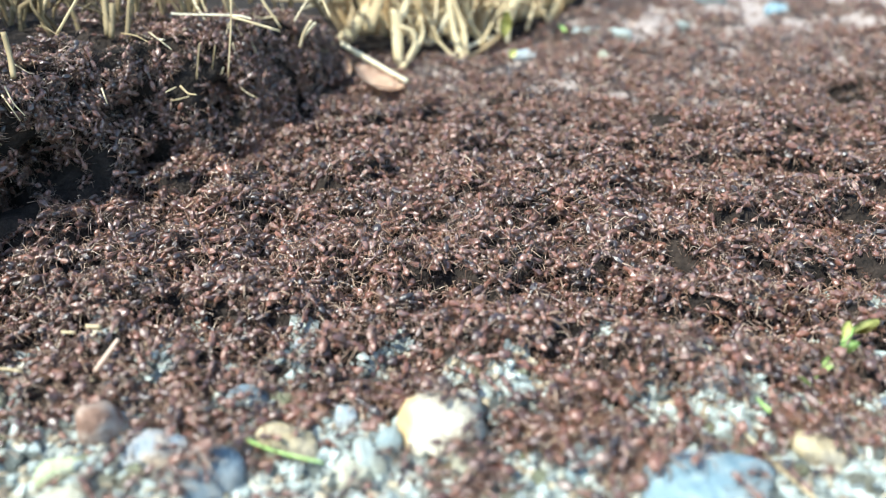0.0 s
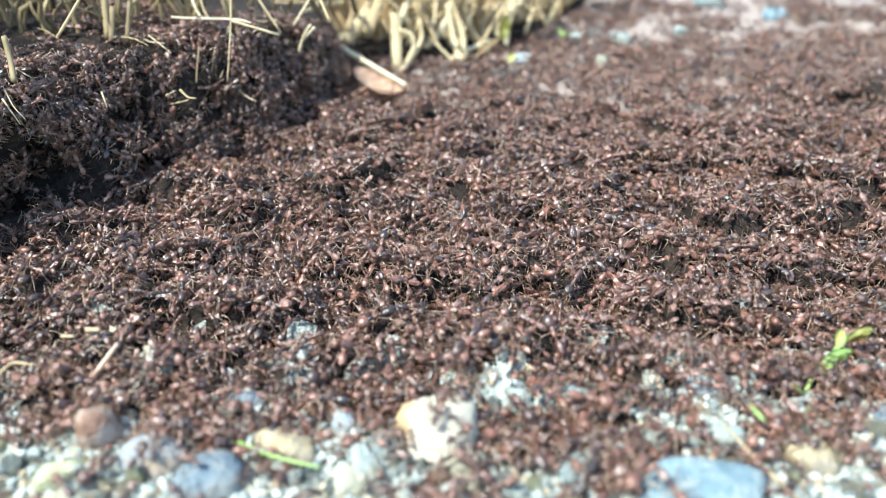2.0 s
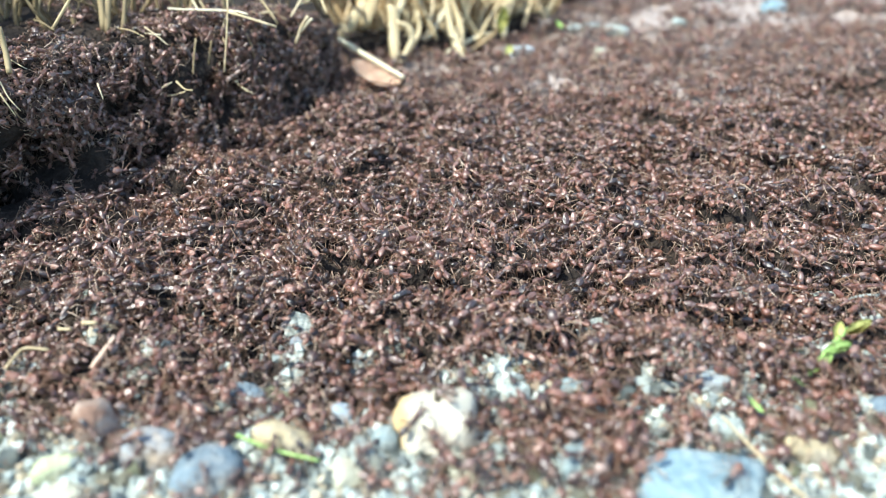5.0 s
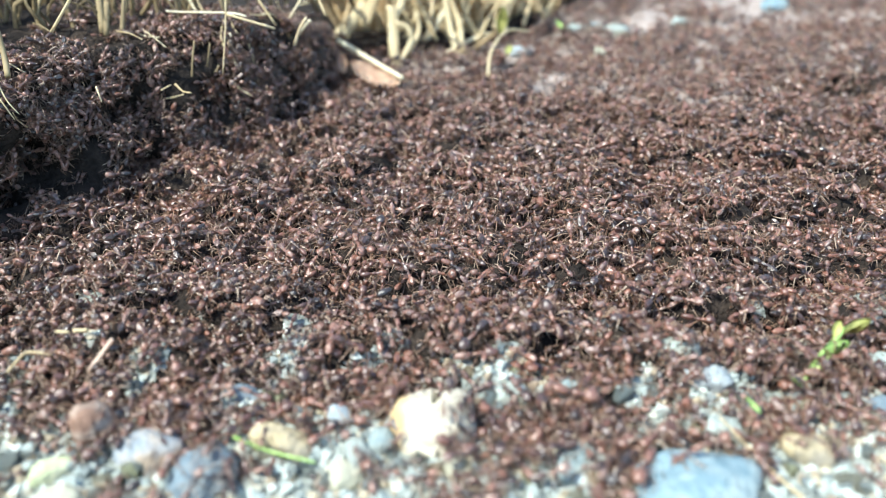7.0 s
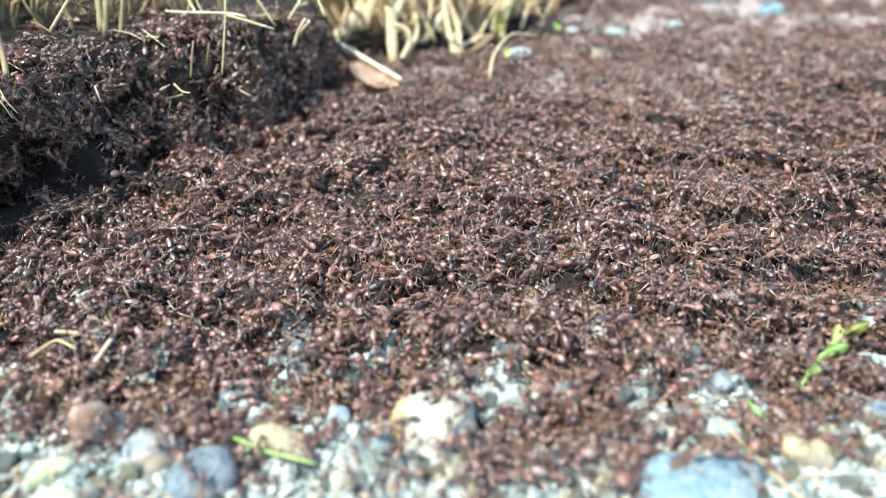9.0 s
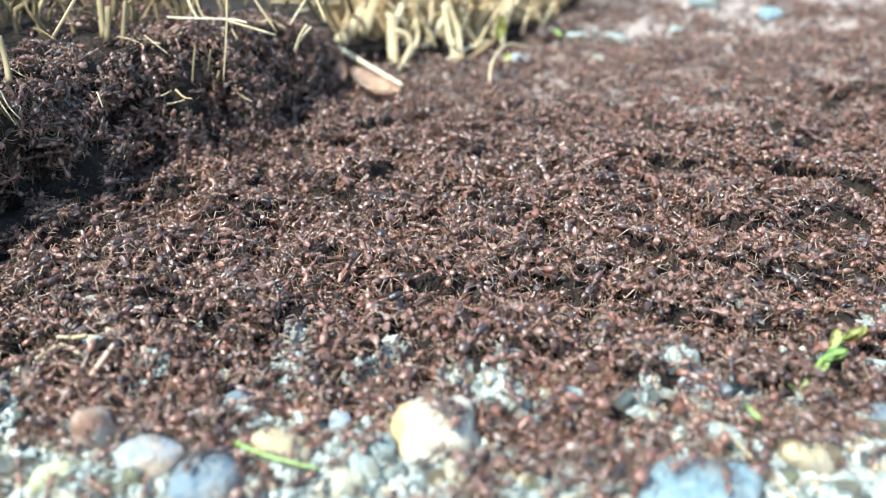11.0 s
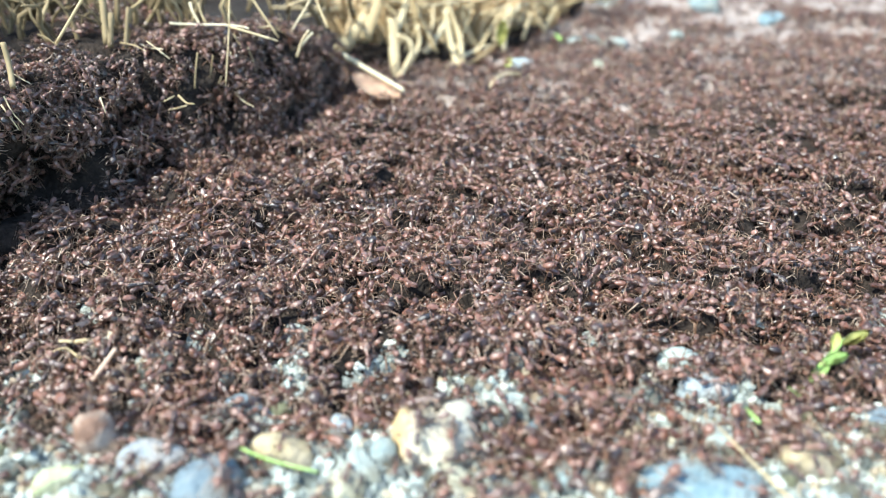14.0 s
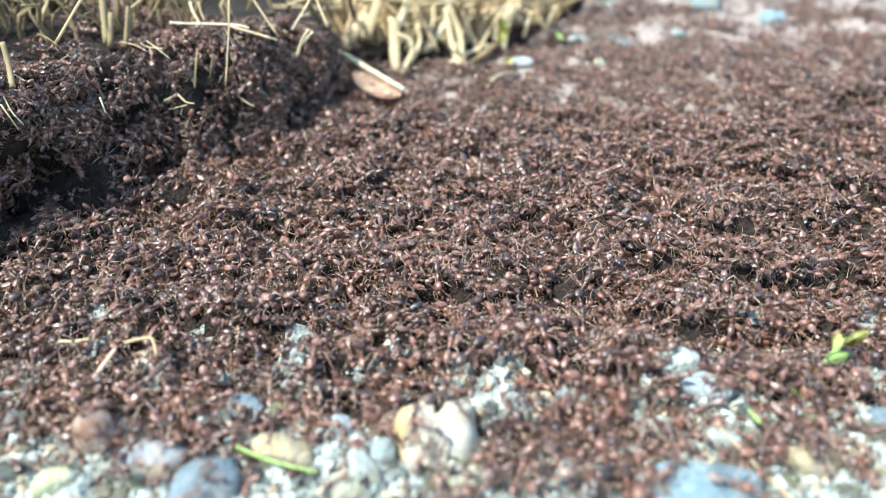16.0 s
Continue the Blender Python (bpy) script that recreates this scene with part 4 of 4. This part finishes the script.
# ---- ants ----
def ball(verts, faces, c, r, seg, rings, nose=0.0):
    """Add an ellipsoid, long axis along x; nose over 0 draws its front in."""
    o = len(verts)
    verts.append((c[0] + r[0], c[1], c[2]))
    for j in range(1, rings + 1):
        th = math.pi * j / (rings + 1)
        k = 1 - nose * math.cos(th)
        for i in range(seg):
            a = 2 * math.pi * i / seg
            verts.append((c[0] + r[0] * math.cos(th), c[1] + k * r[1] * math.sin(th) * math.cos(a), c[2] + k * r[2] * math.sin(th) * math.sin(a)))
    verts.append((c[0] - r[0], c[1], c[2]))
    last = len(verts) - 1
    for i in range(seg):
        k = (i + 1) % seg
        faces.append((o, o + 1 + i, o + 1 + k))
        for j in range(rings - 1):
            a, b = o + 1 + j * seg, o + 1 + (j + 1) * seg
            faces.append((a + i, b + i, b + k, a + k))
        a = o + 1 + (rings - 1) * seg
        faces.append((a + i, last, a + k))


def rod(verts, faces, pts, radii, sides=3):
    """Add a thin open rod along pts."""
    o = len(verts)
    pts = [Vector(p) for p in pts]
    for i, p in enumerate(pts):
        d = (pts[min(i + 1, len(pts) - 1)] - pts[max(i - 1, 0)]).normalized()
        side = d.cross(Vector((0.2, 0.1, 1))).normalized()
        up = side.cross(d)
        for k in range(sides):
            a = 2 * math.pi * k / sides
            verts.append(tuple(p + radii[i] * (math.cos(a) * side + math.sin(a) * up)))
    for i in range(len(pts) - 1):
        for k in range(sides):
            a, b = o + i * sides, o + (i + 1) * sides
            faces.append((a + k, a + (k + 1) % sides, b + (k + 1) % sides, b + k))


COXA = ((1.05, 0.30, 1.05), (0.55, 0.32, 1.0), (0.0, 0.30, 1.0))
KNEE = ((1.0, 1.15, 0.95), (0.1, 1.45, 1.0), (-1.0, 1.25, 0.95))
FOOT = ((1.9, 1.9, -1.1), (0.15, 2.6, -1.1), (-2.3, 2.1, -1.1))


def leg_points(i, side, swing):
    """Hip, knee and foot of a leg, from its hip, in millimetres."""
    c, s = math.cos(swing), math.sin(swing)
    out = [Vector((0, 0, 0))]
    for p in (KNEE[i], FOOT[i]):
        x, y = p[0] * c - p[1] * s, p[0] * s + p[1] * c
        out.append(Vector((x, side * y, p[2])))
    return out


def feeler_points(side, k):
    return [(2.5, side * 0.32, 1.55), (3.0 + 0.2 * k, side * (1.0 + 0.2 * k), 1.95 + 0.3 * k), (3.9, side * (1.0 + 0.5 * k), 1.1 + 0.5 * k)]


def crowd_ant(seed, detail):
    """Points (metres), faces and surface numbers of one ant of the crowd, in one of several stances."""
    rnd = random.Random(seed)
    v, f = [], []
    big = 1 + 0.25 * rnd.random()
    bob = rnd.uniform(-0.25, 0.25)
    if detail:
        ball(v, f, (2.0, bob * 0.6, 1.35 + bob), (1.00, 0.77 * big, 0.61 * big), 7, 3, 0.16)
        ball(v, f, (0.95, 0, 1.36), (0.72, 0.42, 0.45), 5, 2)
        ball(v, f, (0.10, 0, 1.25), (0.80, 0.37, 0.40), 5, 2)
        ball(v, f, (-0.72, 0, 1.15), (0.32, 0.24, 0.30), 4, 1)
        ball(v, f, (-1.95, rnd.uniform(-0.3, 0.3), 1.15 - bob), (1.30, 0.66, 0.62), 7, 3, -0.16)
    else:
        ball(v, f, (2.0, bob * 0.6, 1.35 + bob), (0.88, 0.70 * big, 0.56 * big), 6, 2)
        ball(v, f, (0.40, 0, 1.3), (1.1, 0.40, 0.42), 4, 1)
        ball(v, f, (-1.95, rnd.uniform(-0.3, 0.3), 1.15 - bob), (1.12, 0.66, 0.64), 6, 2)
    body = len(f)
    for side in (-1, 1):
        for i in range(3) if detail else (0, 2):
            hip = Vector(COXA[i])
            hip.y *= side
            p = [hip + q for q in leg_points(i, side, rnd.uniform(-0.45, 0.45))]
            for q in p[1:]:
                q.z += rnd.uniform(-0.3, 0.4)
            if detail:
                rod(v, f, p, (0.085, 0.07, 0.04))
            else:
                rod(v, f, p, (0.16, 0.13, 0.08))
        if detail:
            rod(v, f, feeler_points(side, rnd.uniform(-1, 1)), (0.065, 0.07, 0.05))
    arr = np.array(v) * 0.001
    arr += np.random.RandomState(seed).normal(0, 0.00006, arr.shape)      # lumpy plates, hairs and bent joints
    arr[:, 2] -= 0.0002
    return arr, f, [0] * body + [1] * (len(f) - body)


def crowd_mesh(name, places, protos):
    """One mesh out of many ants: places are 4 x 4 arrays, each with the number of its stance."""
    vs, fs, idx, soft, o = [], [], [], [], 0
    for m, k in places:
        a, f, ix = protos[k]
        vs.append(a @ m[:3, :3].T + m[:3, 3])
        fs += [tuple(o + i for i in q) for q in f]
        idx += ix
        soft += [i == 1 or k % 8 in (0, 3, 5) for i in ix]
        o += len(a)
    me = grid_mesh(name, np.concatenate(vs).tolist(), fs, [M_ANT, M_LEG], idx)
    me.polygons.foreach_set("use_smooth", soft)
    return me


def stand(p, up, heading, size, rnd, tumble):
    """Pose of an ant on a surface, as an array."""
    up = (up + Vector((rnd.gauss(0, tumble), rnd.gauss(0, tumble), rnd.gauss(0, tumble * 0.5)))).normalized()
    fwd = Vector((math.cos(heading), math.sin(heading), rnd.gauss(0, tumble * 0.8)))
    fwd = (fwd - up * fwd.dot(up)).normalized()
    left = up.cross(fwd)
    m = np.eye(4)
    for i, ax in enumerate((fwd, left, up)):
        m[:3, i] = [c * size for c in ax]
    m[:3, 3] = p
    return m


def ant_size(rnd):
    return rnd.choice((1.0, 1.2, 1.4, 1.55, 1.75)) if rnd.random() > 0.04 else 2.2


CROWDS = []      # object, wander in metres, seed


def build_crowd():
    near = [crowd_ant(i, True) for i in range(8)]
    far = [crowd_ant(40 + i, False) for i in range(6)]
    rnd = random.Random(11)
    sets = {("near", k): [] for k in range(24)} | {("far", k): [] for k in range(10)} | {("bank", k): [] for k in range(10)}
    label = "dense milling crowd of reddish brown army ants"

    def fill(kind, count, y0, y1, groups, protos):
        made = 0
        while made < count:
            y = y0 + (y1 - y0) * rnd.random()
            half = 0.045 + 0.60 * y
            x = rnd.uniform(-half, half)
            if rnd.random() * (0.045 + 0.60 * y1) > half or behind_bank(x, y) and kind == "near" and y > 0.2:
                continue
            if kind == "far" and behind_bank(x, y):
                continue
            if math.hypot(x + 0.153, y - 0.266) < 0.008:
                continue
            if math.hypot(x + 0.001, y - 0.148) < 0.015 and rnd.random() < 0.8:
                continue
            c = cover(x, y)
            if rnd.random() > c ** 1.6:
                continue
            k = rnd.randrange(groups)
            t = heap(x, y)
            g = surface_z(x, y)
            if g > ground_z(x, y) + t + 0.001 and rnd.random() < (0.55 if 0.0 < x < 0.055 else 0.9):
                continue
            u = rnd.random() ** 0.7
            heading = 2 * math.pi * k / groups + rnd.gauss(0, 0.45)
            p = (x, y, max(g, ground_z(x, y) + t * u) - 0.0006)
            sets[kind, k].append((stand(p, Vector((0, 0, 1)), heading, ant_size(rnd), rnd, 0.5), rnd.randrange(len(protos))))
            made += 1

    fill("near", 6500, 0.135, 0.37, 24, near)
    for bx, by, br in CLUMPS:
        for _ in range(int(br * br * 190000)):
            x, y = bx + rnd.gauss(0, 0.6 * br), by + rnd.gauss(0, 0.5 * br)
            k = rnd.randrange(24)
            p = (x, y, surface_z(x, y) + rnd.uniform(-0.0006, 0.0025))
            sets["near", k].append((stand(p, Vector((0, 0, 1)), rnd.uniform(0, 6.28), ant_size(rnd), rnd, 0.35), rnd.randrange(len(near))))
    fill("far", 4600, 0.36, 0.68, 10, far)
    made = 0
    while made < 3200:
        s, q = rnd.uniform(26, 80), rnd.random() * 1.95
        b = bank_point(s, q)
        if b.x < -0.27 or b.y > 0.47 or q > 1.0 and rnd.random() < 0.35:
            continue
        du, dv = bank_point(s + 0.1, q) - b, bank_point(s, q + 0.03) - b
        up = du.cross(dv).normalized()
        if up.dot(Vector((0.3, -0.5, 0.8))) < 0:
            up = -up
        clump = noise.noise((b.x * 75, b.y * 75, b.z * 75 + 4.0))
        if clump < -0.12 and rnd.random() < 0.9:
            continue
        if min(((b.x - x) ** 2 + (b.y - y) ** 2 + 0.6 * (b.z - z) ** 2) ** 0.5 / r for x, y, z, r, deep in PITS) > 0.6 and sum(1.5 * deep * math.exp(-((b.x - x) ** 2 + (b.y - y) ** 2 + (b.z - z) ** 2) / r ** 2) for x, y, z, r, deep in PITS) < 0.006 or rnd.random() < 0.5:
            pass
        else:
            continue
        k = rnd.randrange(10)
        m = stand(b + up * (rnd.uniform(-0.0004, 0.0025) + 0.006 * max(0.0, clump)), up, 0, 0.84 * ant_size(rnd), rnd, 0.25)
        turn = Matrix.Rotation(2 * math.pi * k / 10 + rnd.gauss(0, 0.5), 3, "Z")
        m[:3, :3] = m[:3, :3] @ np.array(turn)
        sets["bank", k].append((m, rnd.randrange(8)))
        made += 1
    for (kind, k), places in sets.items():
        me = crowd_mesh("ant_crowd", places, far if kind == "far" else near)
        ob = new("ant_crowd", me)
        tagged(ob, label + (" clinging to the dark bank" if kind == "bank" else " covering the ground"), "ants", group="swarm", kind="stuff")
        CROWDS.append((ob, 0.0025 if kind == "bank" else 0.006, k + (0 if kind == "near" else 100)))


def piece(name, build, mat, parent, at=(0, 0, 0)):
    v, f = [], []
    build(v, f)
    o = Vector(at)
    me = grid_mesh(name, [tuple((Vector(p) - o) * 0.001) for p in v], f, [mat])
    ob = new(name, me)
    ob.parent = parent
    ob.location = o * 0.001
    return ob


def build_ant():
    """One whole ant with its parts; it looks along +x and stands on z = 0."""
    root = tagged(new("army_ant"), "glossy reddish brown army ant walking over the swarm", "ant", group="army ants")
    head = piece("head", lambda v, f: ball(v, f, (2.05, 0, 1.4), (0.88, 0.72, 0.56), 9, 5, 0.14), M_ANT_ONE, root)
    for side in (-1, 1):
        piece("mandible", lambda v, f: rod(v, f, ((2.75, side * 0.38, 1.25), (3.25, side * 0.42, 1.15), (3.5, side * 0.06, 1.1)), (0.14, 0.11, 0.03), 5), M_LEG_ONE, head)
        piece("antenna", lambda v, f: rod(v, f, [(2.5, side * 0.30, 1.7)] + [tuple(p) for p in smooth_line(feeler_points(side, 0.2), 3)], (0.09,) * 8, 5), M_LEG_ONE, head)

    def thorax(v, f):
        ball(v, f, (0.95, 0, 1.38), (0.62, 0.42, 0.46), 8, 4)
        ball(v, f, (0.15, 0, 1.28), (0.72, 0.37, 0.42), 8, 4)

    piece("thorax", thorax, M_ANT_ONE, root)
    piece("petiole", lambda v, f: ball(v, f, (-0.72, 0, 1.18), (0.30, 0.24, 0.32), 6, 3), M_ANT_ONE, root)
    piece("gaster", lambda v, f: ball(v, f, (-1.98, 0, 1.2), (1.12, 0.66, 0.64), 9, 6, -0.12), M_ANT_ONE, root)
    for side in (-1, 1):
        for i in range(3):
            hip = Vector(COXA[i])
            hip.y *= side
            piece("leg", lambda v, f: rod(v, f, [hip + q for q in leg_points(i, side, 0)] + [hip + leg_points(i, side, 0)[2] + Vector((0.25, side * 0.2, 0.05))], (0.13, 0.10, 0.06, 0.04), 5), M_LEG_ONE, root, hip)
    return root


ANTS = []        # object, seed, start
LEAVE = set()    # those that wander off after nine seconds


def build_ants():
    rnd = random.Random(23)
    first = build_ant()
    spots = []
    while len(spots) < 222:
        x, y = rnd.uniform(-0.16, 0.16), 0.122 + 0.13 * rnd.random() ** 1.2
        if abs(x) > 0.03 + 0.62 * y or behind_bank(x, y - 0.01):
            continue
        if cover(x, y) < 0.02 and rnd.random() < 0.62 + 0.5 * noise.noise((x * 40, y * 40, 1.5)):
            continue
        spots.append((x, y))
    # those that gather on the shell, the stones and the grit before them
    for x, y, r, n in ((0.001, 0.150, 0.010, 9), (0.004, 0.136, 0.010, 10), (-0.092, 0.150, 0.008, 3), (-0.064, 0.130, 0.009, 4), (0.070, 0.172, 0.010, 7), (0.045, 0.143, 0.010, 6), (0.110, 0.150, 0.012, 5)):
        spots += [(x + rnd.gauss(0, r * 0.7), y + rnd.gauss(0, r * 0.6)) for _ in range(n)]
    for x, y in ((0.0665, 0.1765), (0.0760, 0.1655)):
        spots += [(x + rnd.uniform(-0.0065, 0.0065), y + rnd.uniform(-0.005, 0.004)) for _ in range(14)]
    LEAVE.update(range(len(spots) - 28, len(spots)))
    for i, p in enumerate(spots):
        ob = first if i == 0 else copy_thing(first, Matrix())
        ob.scale = [ant_size(rnd) * 0.92] * 3
        ANTS.append((ob, i, p))


# ---- what moves ----
def ant_rows(seed, start):
    """A wandering path: the ant walks forwards, turns a little, and keeps near its haunt."""
    rnd = random.Random(700 + seed)
    x, y = start
    hx, hy = start
    a = rnd.uniform(0, 2 * math.pi)
    pace = rnd.uniform(0.001, 0.010) if seed not in LEAVE else rnd.uniform(0.001, 0.003)
    rows, t = [], 0.0
    while t <= 16.01:
        e = 0.0015
        ca, sa = math.cos(a), math.sin(a)

        def top(px, py):
            return max(surface_z(px, py), ground_z(px, py) + 0.75 * heap(px, py))
        z = (top(x, y) + top(x + e * ca, y + e * sa) + top(x - e * ca, y - e * sa)) / 3
        slope = max(-0.9, min(0.9, (top(x + e * ca, y + e * sa) - top(x - e * ca, y - e * sa)) / (2 * e)))
        lean = max(-0.8, min(0.8, (top(x - e * sa, y + e * ca) - top(x + e * sa, y - e * ca)) / (2 * e)))
        fwd = Vector((ca, sa, slope)).normalized()
        left = Vector((-sa, ca, lean))
        up = fwd.cross(left).normalized()
        left = up.cross(fwd)
        m = Matrix((fwd, left, up)).transposed().to_4x4()
        m.translation = (x, y, z)
        rows.append((t, m))
        if seed in LEAVE and t > 9.0 and hx == start[0]:
            u = rnd.uniform(0, 2 * math.pi)
            hx, hy = start[0] + 0.034 * math.cos(u), start[1] + 0.026 * math.sin(u)
            pace = 0.009
        home = math.atan2(hy - y, hx - x)
        away = math.hypot(hx - x, hy - y)
        turn = rnd.gauss(0, 0.45)
        if away > 0.012:
            d = (home - a + math.pi) % (2 * math.pi) - math.pi
            turn += 0.6 * d
        a += max(-1.1, min(1.1, turn))
        go = pace * rnd.uniform(0.2, 1.4)
        x, y = x + go * math.cos(a), y + go * math.sin(a)
        t += 0.8
    return rows


def motions():
    carried = (((0, -0.1297, 0.1658, 25), (3, -0.1246, 0.1710, 20), (4, -0.1238, 0.1731, 28), (7, -0.1213, 0.1712, 24), (8, -0.1142, 0.1738, 18), (9, -0.1143, 0.1758, 0), (14, -0.1162, 0.1799, -8), (15, -0.1038, 0.1696, -30), (15.5, -0.0880, 0.1755, -38), (16, -0.0872, 0.1759, -40)),
               ((0, -0.1059, 0.1796, -8), (4, -0.1059, 0.1802, -8), (6.5, -0.1078, 0.1800, 0), (8, -0.1099, 0.1802, 0), (11, -0.1104, 0.1818, 10), (16, -0.1095, 0.1810, 14)))
    drag = CARRIED[2]
    walk(drag, [(0, pose(0.006, 0.432, 0.004, -20, 0, 55)), (4, pose(0.008, 0.428, 0.004, -20, 0, 50)), (6.3, pose(0.0215, 0.402, 0.004, 0, 0, 6)), (9.2, pose(0.0250, 0.399, 0.004, 0, 0, -4)), (11.4, pose(0.0245, 0.398, 0.005, -14, 0, 0)), (13, pose(0.024, 0.398, 0.006, -38, 0, -12)), (16, pose(0.0225, 0.399, 0.006, -40, 0, -20))])
    for ob, rows in zip(CARRIED, carried):
        walk(ob, [(t, pose(x, y, ground_z(x, y) + 0.75 * heap(x, y) + 0.0042, 0, 0, turn)) for t, x, y, turn in rows])
    for ob, seed, start in ANTS:
        walk(ob, ant_rows(seed, start))
        if seed % 6 == 0:
            for j, leg in enumerate(c for c in ob.children if c.name.startswith("leg")):
                sign = 1 if j in (0, 2, 4) else -1
                hip = leg.location.copy()
                walk(leg, [(0.4 * i, pose(*hip, 0, 0, sign * (17 if i % 2 else -17))) for i in range(41)])
    for ob, far, seed in CROWDS:
        rnd = random.Random(900 + seed)
        rows, turn, x, y = [], 0.0, 0.0, 0.0
        for i in range(33):
            rows.append((0.5 * i, pose(x, y, rnd.uniform(-0.0002, 0.0004), 0, 0, turn)))
            x = max(-far, min(far, x + rnd.gauss(0, far * 0.45)))
            y = max(-far, min(far, y + rnd.gauss(0, far * 0.45)))
            turn = max(-0.6, min(0.6, turn + rnd.gauss(0, 0.2)))
        walk(ob, rows)


build_ground()
build_bank()
build_stones()
build_shell()
build_grit()
build_straws()
build_grass()
build_leaves()
build_crowd()
build_ants()
motions()
